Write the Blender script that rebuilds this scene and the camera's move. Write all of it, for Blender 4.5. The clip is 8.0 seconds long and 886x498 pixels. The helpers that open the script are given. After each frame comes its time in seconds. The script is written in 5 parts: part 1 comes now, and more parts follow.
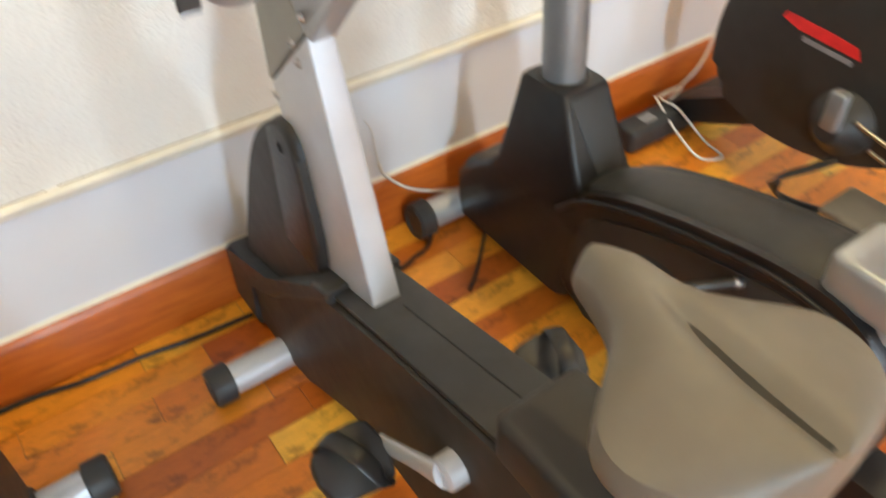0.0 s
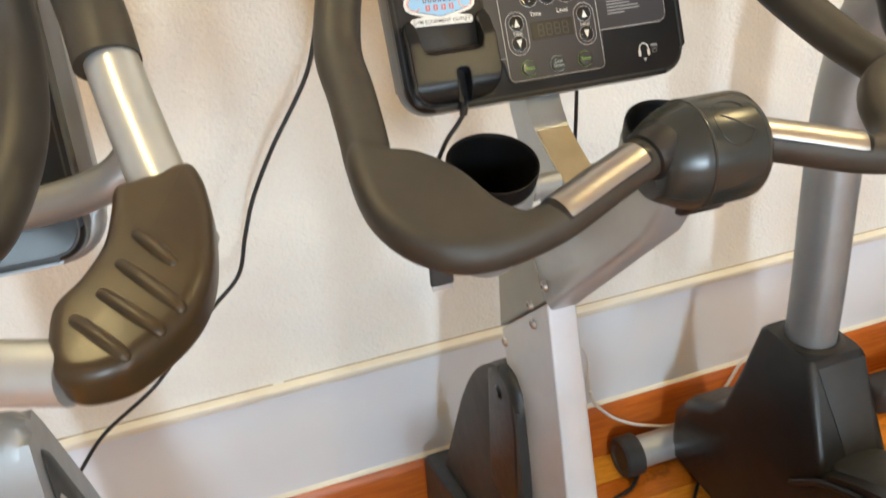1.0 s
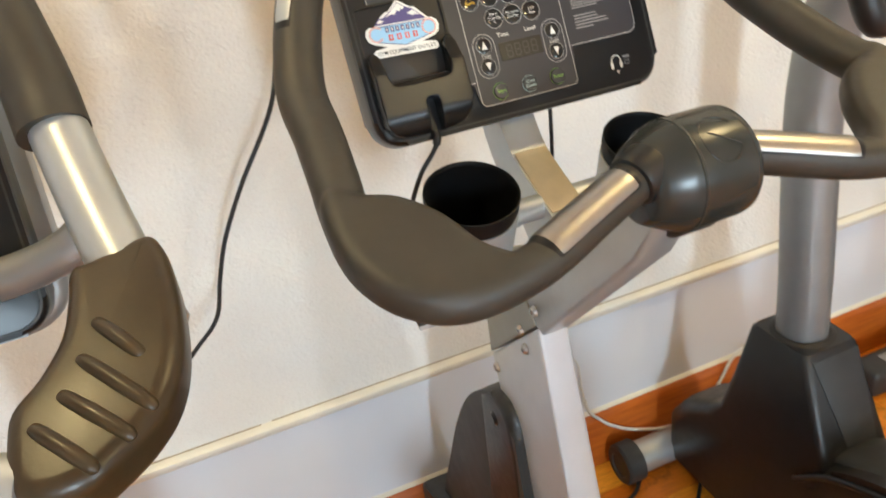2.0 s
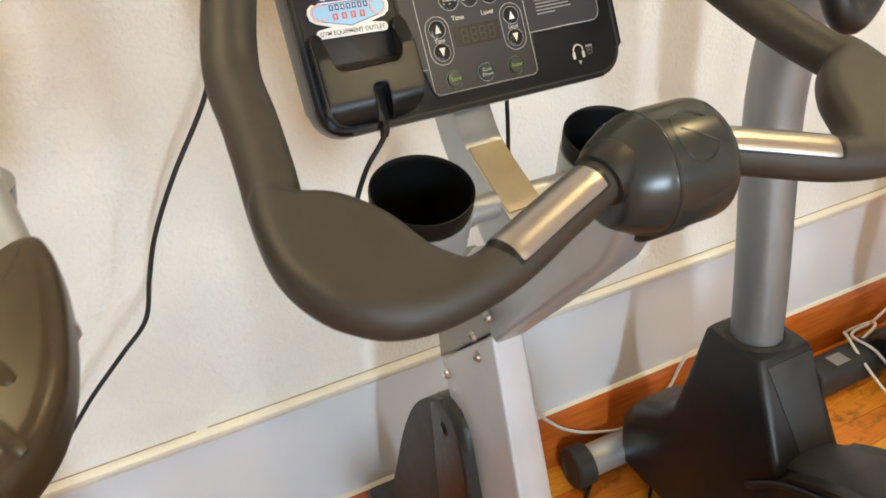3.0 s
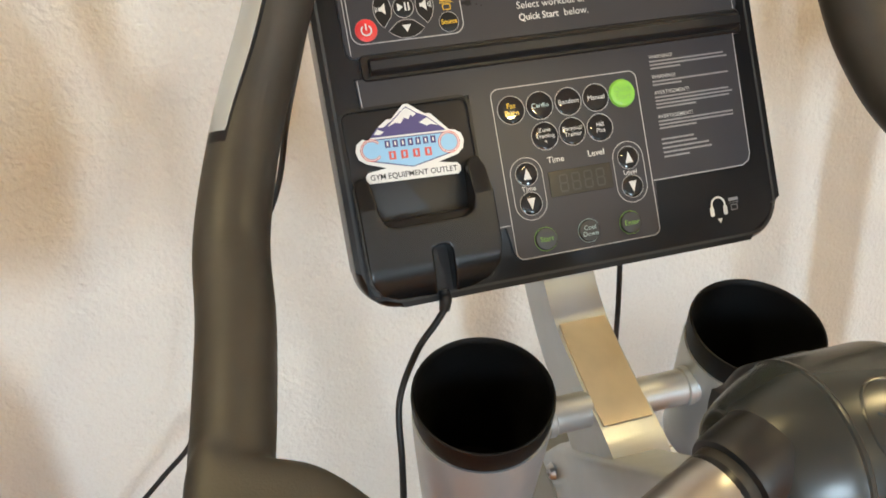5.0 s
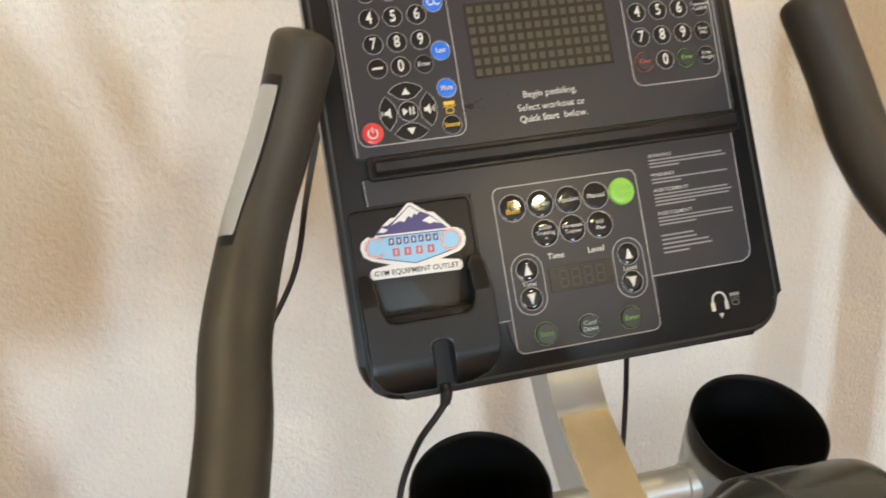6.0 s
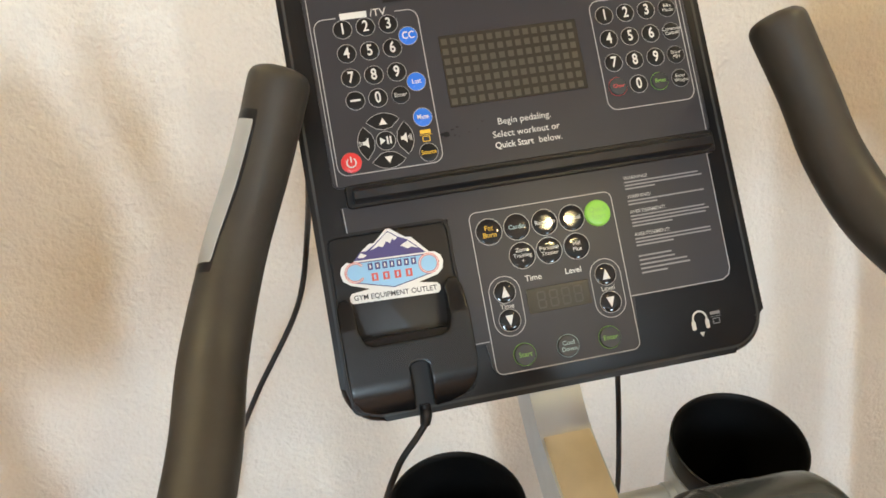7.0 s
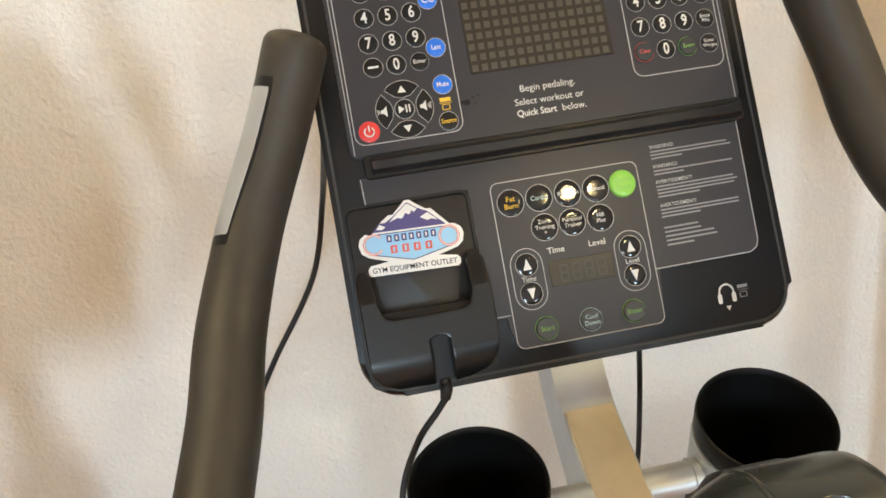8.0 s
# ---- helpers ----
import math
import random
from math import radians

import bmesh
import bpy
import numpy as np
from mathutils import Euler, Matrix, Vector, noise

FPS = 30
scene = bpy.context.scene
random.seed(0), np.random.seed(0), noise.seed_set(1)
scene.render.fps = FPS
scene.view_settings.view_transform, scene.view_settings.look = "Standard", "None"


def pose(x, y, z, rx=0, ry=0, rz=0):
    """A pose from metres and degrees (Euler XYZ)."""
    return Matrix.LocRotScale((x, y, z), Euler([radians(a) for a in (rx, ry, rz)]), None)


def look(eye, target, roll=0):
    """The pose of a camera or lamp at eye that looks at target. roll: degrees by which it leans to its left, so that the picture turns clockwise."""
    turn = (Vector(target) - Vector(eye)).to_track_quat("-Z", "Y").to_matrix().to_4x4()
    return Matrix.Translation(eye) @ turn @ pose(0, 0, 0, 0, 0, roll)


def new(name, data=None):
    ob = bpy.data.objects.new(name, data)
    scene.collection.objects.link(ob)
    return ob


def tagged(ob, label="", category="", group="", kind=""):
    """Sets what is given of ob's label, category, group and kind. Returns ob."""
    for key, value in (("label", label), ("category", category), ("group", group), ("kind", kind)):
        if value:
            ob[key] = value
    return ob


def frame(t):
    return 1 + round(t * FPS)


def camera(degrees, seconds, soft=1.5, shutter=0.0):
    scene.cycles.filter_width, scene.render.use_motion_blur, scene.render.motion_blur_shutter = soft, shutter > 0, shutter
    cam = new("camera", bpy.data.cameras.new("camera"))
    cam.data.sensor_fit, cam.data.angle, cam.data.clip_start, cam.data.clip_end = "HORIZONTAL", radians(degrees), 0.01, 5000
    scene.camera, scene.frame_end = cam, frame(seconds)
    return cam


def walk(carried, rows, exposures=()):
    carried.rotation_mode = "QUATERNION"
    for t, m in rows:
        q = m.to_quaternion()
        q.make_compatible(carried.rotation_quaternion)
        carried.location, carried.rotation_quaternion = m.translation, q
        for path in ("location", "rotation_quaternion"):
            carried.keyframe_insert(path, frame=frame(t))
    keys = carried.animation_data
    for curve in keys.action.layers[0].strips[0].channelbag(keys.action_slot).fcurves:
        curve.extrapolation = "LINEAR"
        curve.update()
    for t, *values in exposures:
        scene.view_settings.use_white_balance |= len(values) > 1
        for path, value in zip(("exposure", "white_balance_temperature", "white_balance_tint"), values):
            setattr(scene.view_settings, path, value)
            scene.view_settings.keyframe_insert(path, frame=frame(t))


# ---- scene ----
cam = camera(60.0, 8.0, soft=1.6, shutter=0.4)
PATH = [
    (0, (0.267, 0.17, 1.404), (1.093, 1.374, 0.037), -1.3),
    (0.5, (0.261, 0.238, 1.459), (0.921, 1.73, 0.302), -3.6),
    (1, (0.283, 0.285, 1.48), (0.797, 1.943, 0.488), -3.9),
    (1.5, (0.307, 0.32, 1.489), (0.789, 2.021, 0.555), -5.9),
    (2, (0.295, 0.327, 1.491), (0.865, 1.972, 0.508), -7.6),
    (2.2, (0.284, 0.323, 1.47), (0.898, 1.931, 0.451), -7.3),
    (3.3, (0.343, 0.429, 1.463), (1.031, 2.017, 0.46), -4.6),
    (3.5, (0.361, 0.462, 1.465), (1.026, 2.066, 0.473), -4.4),
    (4, (0.409, 0.515, 1.473), (0.98, 2.175, 0.516), -4.4),
    (4.5, (0.439, 0.55, 1.471), (0.889, 2.27, 0.556), -5.0),
    (5.8, (0.447, 0.567, 1.489), (0.818, 2.381, 0.734), -4.6),
    (6, (0.467, 0.554, 1.504), (0.814, 2.385, 0.78), -5.0),
    (6.5, (0.499, 0.533, 1.507), (0.814, 2.396, 0.85), -6.2),
    (7, (0.508, 0.529, 1.5), (0.774, 2.405, 0.86), -7.0),
    (7.5, (0.51, 0.53, 1.494), (0.743, 2.405, 0.839), -7.5),
    (8, (0.503, 0.544, 1.498), (0.728, 2.399, 0.787), -7.4),
]
walk(cam, [(t, look(eye, target, roll)) for t, eye, target, roll in PATH],
     exposures=[(0, 0.14), (0.5, 0.0), (1.0, -0.05), (2.2, -0.09), (3.5, -0.08), (4.5, -0.18), (6.5, -0.27), (8, -0.24)])

# ---- world and light ----
world = bpy.data.worlds.new("world")
scene.world = world
world.use_nodes = True
wn = world.node_tree.nodes
sky = wn.new("ShaderNodeTexSky")
sky.sky_type = "NISHITA"
sky.sun_disc = False
sky.sun_elevation, sky.sun_rotation = radians(35), radians(200)
world.node_tree.links.new(sky.outputs[0], wn["Background"].inputs[0])
wn["Background"].inputs[1].default_value = 0.1
scene.view_settings.exposure = 0.0

WALL_Y, BACK_Y, LEFT_X, RIGHT_X, TOP = 1.58, -4.6, -3.4, 4.6, 2.75
WINDOWS = [(-0.25, 0.5), (2.4, 0.5)]      # centre x, width
SILL, HEAD = 0.95, 2.3


def area(name, m, sx, sy, power, colour):
    li = bpy.data.lights.new(name, "AREA")
    li.shape, li.size, li.size_y, li.energy, li.color = "RECTANGLE", sx, sy, power, colour
    ob = new(name, li)
    ob.matrix_world = m
    return ob


for i, (wx, ww) in enumerate(WINDOWS):
    area("window_light", look((wx, BACK_Y + 0.02, (SILL + HEAD) / 2), (wx, WALL_Y, 1.2)), ww - 0.1, HEAD - SILL - 0.1, (162, 70)[i], (0.655, 0.855, 1.0))
LAMPS = [(-0.12, 1.02), (1.85, 0.72), (1.52, -1.40)]
for i, (lx, ly) in enumerate(LAMPS):
    area("ceiling_lamp_light", look((lx, ly, TOP - 0.062), (lx, ly + 0.001, 0)), 0.12, 0.12, (10.5, 15.5, 18)[i], (1.0, 0.79, 0.37))

# ---- materials ----


def mat(name, build):
    m = bpy.data.materials.new(name)
    m.use_nodes = True
    nt = m.node_tree
    build(nt, nt.nodes["Principled BSDF"])
    return m


def node(nt, kind, **kw):
    n = nt.nodes.new(kind)
    for k, v in kw.items():
        n.inputs[k.replace("_", " ")].default_value = v
    return n


def noise_tex(nt, scale, detail=4, stretch=(1, 1, 1), rough=0.55):
    tc = nt.nodes.new("ShaderNodeTexCoord")
    mp = nt.nodes.new("ShaderNodeMapping")
    mp.inputs["Scale"].default_value = stretch
    nt.links.new(tc.outputs["Object"], mp.inputs[0])
    n = node(nt, "ShaderNodeTexNoise", Scale=scale, Detail=detail, Roughness=rough)
    nt.links.new(mp.outputs[0], n.inputs["Vector"])
    return n


def ramp(nt, source, stops):
    r = nt.nodes.new("ShaderNodeValToRGB")
    el = r.color_ramp.elements
    while len(el) < len(stops):
        el.new(0.5)
    for e, (p, c) in zip(el, stops):
        e.position, e.color = p, (*c, 1)
    nt.links.new(source, r.inputs[0])
    return r


def bump(nt, b, source, strength, dist, prev=None):
    n = node(nt, "ShaderNodeBump", Strength=strength, Distance=dist)
    nt.links.new(source, n.inputs["Height"])
    if prev:
        nt.links.new(prev.outputs[0], n.inputs["Normal"])
    nt.links.new(n.outputs[0], b.inputs["Normal"])
    return n


def simple(name, colour, rough, metal=0.0, var=0.15, scale=30.0, bstr=0.0, bscale=400.0, rvar=0.1, coat=0.0, spec=0.5):
    """Colour with cloudy wear, uneven gloss and an optional fine grain."""
    def build(nt, b):
        n = noise_tex(nt, scale)
        lo = tuple(max(0.0, c * (1 - var)) for c in colour)
        hi = tuple(min(1.0, c * (1 + var)) for c in colour)
        r = ramp(nt, n.outputs[0], [(0.3, lo), (0.7, hi)])
        nt.links.new(r.outputs[0], b.inputs["Base Color"])
        mr = node(nt, "ShaderNodeMapRange")
        mr.inputs["To Min"].default_value, mr.inputs["To Max"].default_value = max(0.02, rough - rvar), min(1, rough + rvar)
        nt.links.new(noise_tex(nt, scale * 3).outputs[0], mr.inputs[0])
        nt.links.new(mr.outputs[0], b.inputs["Roughness"])
        b.inputs["Metallic"].default_value = metal
        b.inputs["Coat Weight"].default_value = coat
        b.inputs["Specular IOR Level"].default_value = spec
        if bstr:
            bump(nt, b, noise_tex(nt, bscale, 2).outputs[0], bstr, 0.0004)
    return mat(name, build)


def plaster(nt, b):
    big = noise_tex(nt, 1.6, 3)
    r = ramp(nt, big.outputs[0], [(0.3, (0.78, 0.755, 0.715)), (0.7, (0.83, 0.81, 0.775))])
    # shade of the wall's grain painted in as fine dark specks, backing the bump
    grain_shade = ramp(nt, noise_tex(nt, 230, 4, rough=0.6).outputs[0], [(0.36, (0.80, 0.78, 0.75)), (0.52, (1, 1, 1))])
    mix = nt.nodes.new("ShaderNodeMix")
    mix.data_type, mix.blend_type = "RGBA", "MULTIPLY"
    mix.inputs["Factor"].default_value = 0.2
    nt.links.new(r.outputs[0], mix.inputs["A"])
    nt.links.new(grain_shade.outputs[0], mix.inputs["B"])
    nt.links.new(mix.outputs["Result"], b.inputs["Base Color"])
    b.inputs["Roughness"].default_value = 0.62
    p = bump(nt, b, noise_tex(nt, 11, 3).outputs[0], 0.5, 0.016)
    bump(nt, b, noise_tex(nt, 135, 3, rough=0.5).outputs[0], 0.62, 0.0046, p)


def dado(nt, b):
    big = noise_tex(nt, 2.2, 3)
    r = ramp(nt, big.outputs[0], [(0.3, (0.73, 0.755, 0.81)), (0.7, (0.78, 0.80, 0.85))])
    nt.links.new(r.outputs[0], b.inputs["Base Color"])
    b.inputs["Roughness"].default_value = 0.42
    bump(nt, b, noise_tex(nt, 30, 3).outputs[0], 0.12, 0.003)


def plank_wood(nt, b, joined=False):
    info = nt.nodes.new("ShaderNodeNewGeometry" if joined else "ShaderNodeObjectInfo")
    tone = ramp(nt, info.outputs["Random Per Island" if joined else "Random"], [(0.0, (0.48, 0.11, 0.010)), (0.3, (0.78, 0.23, 0.017)), (0.7, (0.90, 0.35, 0.028)), (1.0, (0.94, 0.54, 0.07))])
    grain = noise_tex(nt, 22, 6, (1.0, 9, 9), 0.65)
    g = ramp(nt, grain.outputs[0], [(0.30, (0.50, 0.46, 0.42)), (0.58, (1.0, 1.0, 1.0))])
    mix = nt.nodes.new("ShaderNodeMix")
    mix.data_type, mix.blend_type = "RGBA", "MULTIPLY"
    mix.inputs["Factor"].default_value = 0.6
    nt.links.new(tone.outputs[0], mix.inputs["A"])
    nt.links.new(g.outputs[0], mix.inputs["B"])
    stain = ramp(nt, noise_tex(nt, 7, 5, (1, 1.6, 1), 0.7).outputs[0], [(0.33, (0.16, 0.13, 0.11)), (0.47, (1, 1, 1))])
    mix2 = nt.nodes.new("ShaderNodeMix")
    mix2.data_type, mix2.blend_type = "RGBA", "MULTIPLY"
    mix2.inputs["Factor"].default_value = 0.85
    nt.links.new(mix.outputs["Result"], mix2.inputs["A"])
    nt.links.new(stain.outputs[0], mix2.inputs["B"])
    nt.links.new(mix2.outputs["Result"], b.inputs["Base Color"])
    b.inputs["Roughness"].default_value = 0.33
    bump(nt, b, grain.outputs[0], 0.15, 0.001)


def base_wood(nt, b):
    grain = noise_tex(nt, 16, 6, (0.6, 8, 8), 0.6)
    r = ramp(nt, grain.outputs[0], [(0.3, (0.36, 0.075, 0.010)), (0.6, (0.54, 0.135, 0.016)), (0.8, (0.62, 0.18, 0.024))])
    nt.links.new(r.outputs[0], b.inputs["Base Color"])
    b.inputs["Roughness"].default_value = 0.35
    bump(nt, b, grain.outputs[0], 0.1, 0.001)


WALL = mat("textured_wall_paint", plaster)
DADO = mat("smooth_white_paint", dado)
CREAM = simple("cream_gloss_paint", (0.81, 0.77, 0.67), 0.35, var=0.05, scale=12)
CEIL = simple("ceiling_paint", (0.8, 0.79, 0.77), 0.8, var=0.03, scale=3)
PLANK = mat("varnished_plank_wood", plank_wood)
PLANKS = mat("varnished_plank_floor", lambda nt, b: plank_wood(nt, b, True))
BASEWOOD = mat("baseboard_wood", base_wood)
JOINT = simple("dark_floor_joint", (0.03, 0.018, 0.01), 0.8)
RUBBER = simple("soft_grip_rubber", (0.036, 0.0315, 0.025), 0.50, var=0.15, scale=25, bstr=0.25, bscale=900)
BLACK = simple("black_moulded_plastic", (0.011, 0.011, 0.012), 0.40, var=0.25, scale=20, bstr=0.2, bscale=1200)
CHARCOAL = simple("charcoal_plastic", (0.029, 0.030, 0.031), 0.50, var=0.2, scale=14, bstr=0.25, bscale=900)
BODY = simple("dark_body_plastic", (0.027, 0.025, 0.023), 0.55, var=0.2, scale=9, bstr=0.2, bscale=700)
CRADLE = simple("satin_black_moulding", (0.0075, 0.0078, 0.0088), 0.27, var=0.1, scale=20, rvar=0.005, spec=0.35)
HUBMAT = simple("glossy_charcoal_plastic", (0.024, 0.028, 0.027), 0.27, var=0.03, scale=6, rvar=0.0)
BEZEL = simple("console_bezel_plastic", (0.007, 0.007, 0.008), 0.30, var=0.08, scale=25, rvar=0.015, spec=0.35)
OVERLAY = simple("console_overlay_film", (0.040, 0.040, 0.047), 0.30, var=0.03, scale=10, rvar=0.008, spec=0.3)
SILVER = simple("silver_painted_metal", (0.46, 0.485, 0.50), 0.36, metal=0.55, var=0.05, scale=20)
GREYTUBE = simple("grey_painted_tube", (0.27, 0.28, 0.29), 0.38, metal=0.5, var=0.07, scale=16)
WHITEMETAL = simple("white_enamel_metal", (0.53, 0.545, 0.58), 0.36, metal=0.25, var=0.05, scale=14)
CHROME = simple("brushed_steel", (0.42, 0.40, 0.375), 0.35, metal=1.0, var=0.06, scale=40)
# silver metal with the warm ceiling's reflection put into its colour
WARMFACET = simple("warm_reflection_metal", (0.66, 0.56, 0.40), 0.38, metal=0.55, var=0.08, scale=30)
VINYL = simple("grey_saddle_vinyl", (0.150, 0.138, 0.118), 0.48, var=0.1, scale=12, bstr=0.3, bscale=500)
SEAM = simple("dark_saddle_groove", (0.022, 0.021, 0.019), 0.7)
WHITECORD = simple("white_cord_plastic", (0.75, 0.73, 0.70), 0.45, var=0.05)
BLACKCORD = simple("black_cord_rubber", (0.012, 0.012, 0.013), 0.45)
KEY = simple("black_key_film", (0.007, 0.007, 0.008), 0.34, var=0.2, spec=0.3, rvar=0.04)
DOME = simple("glossy_dome_key", (0.05, 0.055, 0.058), 0.16, var=0.1, rvar=0.02)
WORKKEY = simple("glossy_flat_key", (0.008, 0.008, 0.009), 0.065, var=0.1, rvar=0.02)
LINER = simple("matt_black_liner", (0.004, 0.004, 0.0045), 0.5, var=0.1, spec=0.25)
INK = simple("white_ink", (0.68, 0.68, 0.66), 0.5, var=0.04)
RINGINK = simple("dull_white_ink", (0.46, 0.46, 0.46), 0.5, var=0.05)
PADGLOSS = simple("worn_pad_rubber", (0.044, 0.029, 0.014), 0.31, var=0.25, scale=22, bstr=0.25, bscale=300, rvar=0.05, spec=0.36)
GREYINK = simple("grey_ink", (0.26, 0.26, 0.27), 0.5, var=0.08)
YELLOW = simple("amber_ink", (0.80, 0.50, 0.04), 0.5, var=0.05)
BLUE = simple("blue_key", (0.03, 0.17, 0.72), 0.25, var=0.05)
RED = simple("red_key", (0.72, 0.05, 0.05), 0.25, var=0.06)
GREEN = simple("bright_green_key", (0.27, 0.60, 0.09), 0.22, var=0.05)
GREENINK = simple("green_ink", (0.20, 0.45, 0.07), 0.4, var=0.05)
REDINK = simple("red_ink", (0.70, 0.08, 0.08), 0.4, var=0.05)
CYANINK = simple("pale_cyan_ink", (0.42, 0.58, 0.60), 0.4, var=0.05)
LCD = simple("dark_display_glass", (0.034, 0.031, 0.024), 0.18, var=0.05, rvar=0.03)
DOT = simple("unlit_display_dot", (0.057, 0.051, 0.037), 0.45, var=0.08, scale=60)
LCDSEG = simple("unlit_segment", (0.031, 0.030, 0.025), 0.4, var=0.05)
PURPLE = simple("sticker_purple", (0.075, 0.060, 0.20), 0.35, var=0.04)
STICKWHITE = simple("sticker_white", (0.82, 0.80, 0.77), 0.35, var=0.03)
SKYBLUE = simple("sticker_light_blue", (0.32, 0.58, 0.80), 0.35, var=0.04)
STICKRED = simple("sticker_red", (0.72, 0.12, 0.10), 0.35, var=0.04)
OLIVE = simple("olive_grey_cover", (0.27, 0.27, 0.235), 0.45, var=0.05, scale=15)
BOLT = simple("bolt_steel", (0.45, 0.44, 0.43), 0.3, metal=1.0)


def glow(name, colour, strength):
    def build(nt, b):
        b.inputs["Base Color"].default_value = (*colour, 1)
        b.inputs["Emission Color"].default_value = (*colour, 1)
        b.inputs["Emission Strength"].default_value = strength
    return mat(name, build)


DAY = glow("daylight_backdrop", (0.80, 0.90, 1.0), 6.0)
LAMPGLOW = glow("lit_lamp_diffuser", (1.0, 0.76, 0.46), 9.0)

# ---- mesh helpers ----
HOME = {}


def part(name, bm, material, parent=None, label="", smooth=True):
    """Links a bmesh in world space as one mesh, its origin at its middle, under a thing or part."""
    if len(bm.verts):
        lo = [min(v.co[i] for v in bm.verts) for i in range(3)]
        hi = [max(v.co[i] for v in bm.verts) for i in range(3)]
        c = Vector([(a + b) / 2 for a, b in zip(lo, hi)])
    else:
        c = Vector()
    bmesh.ops.translate(bm, verts=bm.verts, vec=-c)
    me = bpy.data.meshes.new(name)
    bmesh.ops.recalc_face_normals(bm, faces=bm.faces)
    bm.to_mesh(me)
    bm.free()
    me.materials.append(material)
    if smooth:
        me.polygons.foreach_set("use_smooth", [True] * len(me.polygons))
        me.set_sharp_from_angle(angle=radians(38))
    ob = new(name, me)
    HOME[ob] = c
    ob.parent = parent
    ob.location = c - (HOME[parent] if parent else Vector())
    if label:
        ob["label"] = label
    return ob


def thing(name, at, label, category, group="", kind=""):
    ob = new(name)
    ob.empty_display_size = 0.05
    ob.location = at
    HOME[ob] = Vector(at)
    return tagged(ob, label, category, group, kind)


def box(x0, x1, y0, y1, z0, z1, bev=0.0, seg=2, m=None, bm=None):
    bm = bm or bmesh.new()
    made = bmesh.ops.create_cube(bm, size=1)["verts"]
    for v in made:
        v.co = Vector((x0 + (v.co.x + 0.5) * (x1 - x0), y0 + (v.co.y + 0.5) * (y1 - y0), z0 + (v.co.z + 0.5) * (z1 - z0)))
    if bev:
        edges = list({e for v in made for e in v.link_edges})
        made = bmesh.ops.bevel(bm, geom=edges, offset=bev, segments=seg, affect="EDGES", profile=0.5)["verts"]
    if m:
        bmesh.ops.transform(bm, matrix=m, verts=bm.verts)
    return bm


def smooth_line(points, n=8):
    """Catmull-Rom samples through rows of numbers."""
    p = [Vector(q) for q in points]
    p = [2 * p[0] - p[1]] + p + [2 * p[-1] - p[-2]]
    out = []
    for i in range(1, len(p) - 2):
        for k in range(n):
            t = k / n
            a, b, c, d = p[i - 1], p[i], p[i + 1], p[i + 2]
            out.append(0.5 * (2 * b + (c - a) * t + (2 * a - 5 * b + 4 * c - d) * t * t + (3 * b - a - 3 * c + d) * t ** 3))
    out.append(p[-2])
    return out


def sweep(points, radius, sides=20, n=8, caps=True, bm=None, flat=1.0, up=None, soft_end=False):
    """A tube through points; radius is a number or one for each point. flat squeezes it along up."""
    bm = bm or bmesh.new()
    rr = radius if isinstance(radius, (list, tuple)) else [radius] * len(points)
    line = smooth_line([Vector((q[0], q[1], q[2], r)) for q, r in zip(points, rr)], n) if n > 1 else [Vector((q[0], q[1], q[2], r)) for q, r in zip(points, rr)]
    if soft_end:
        q, w = line[-1], (line[-1] - line[-2])
        d = Vector((w.x, w.y, w.z)).normalized()
        r = q[3]
        for k in range(1, 5):
            a = k / 4 * math.pi / 2
            c = Vector((q.x, q.y, q.z)) + d * r * 0.35 * math.sin(a)
            line.append(Vector((c.x, c.y, c.z, max(r * (0.55 + 0.45 * math.cos(a)), 0.0005))))
    pos = [Vector((q.x, q.y, q.z)) for q in line]
    rings, ref = [], Vector(up) if up else None
    for i, q in enumerate(pos):
        t = (pos[min(i + 1, len(pos) - 1)] - pos[max(i - 1, 0)]).normalized()
        if ref is None:
            ref = t.orthogonal()
        ref = (ref - t * ref.dot(t)).normalized()
        side = t.cross(ref)
        r = line[i][3]
        rings.append([bm.verts.new(q + ref * math.cos(a) * r * flat + side * math.sin(a) * r) for a in (2 * math.pi * k / sides for k in range(sides))])
        if up:
            ref = Vector(up)
    for a, b in zip(rings, rings[1:]):
        for k in range(sides):
            bm.faces.new((a[k], a[(k + 1) % sides], b[(k + 1) % sides], b[k]))
    if caps:
        bm.faces.new(rings[0][::-1])
        bm.faces.new(rings[-1])
    return bm


def revolve(profile, m, sides=40, bm=None):
    """Turns (radius, height) rows round z, then moves by m."""
    bm = bm or bmesh.new()
    rings = []
    for r, h in profile:
        if r < 1e-6:
            rings.append([bm.verts.new(m @ Vector((0, 0, h)))])
        else:
            rings.append([bm.verts.new(m @ Vector((r * math.cos(2 * math.pi * k / sides), r * math.sin(2 * math.pi * k / sides), h))) for k in range(sides)])
    for a, b in zip(rings, rings[1:]):
        for k in range(sides):
            q = [a[k % len(a)], a[(k + 1) % len(a)], b[(k + 1) % len(b)], b[k % len(b)]]
            q = list(dict.fromkeys(q))
            if len(q) > 2:
                bm.faces.new(q)
    return bm


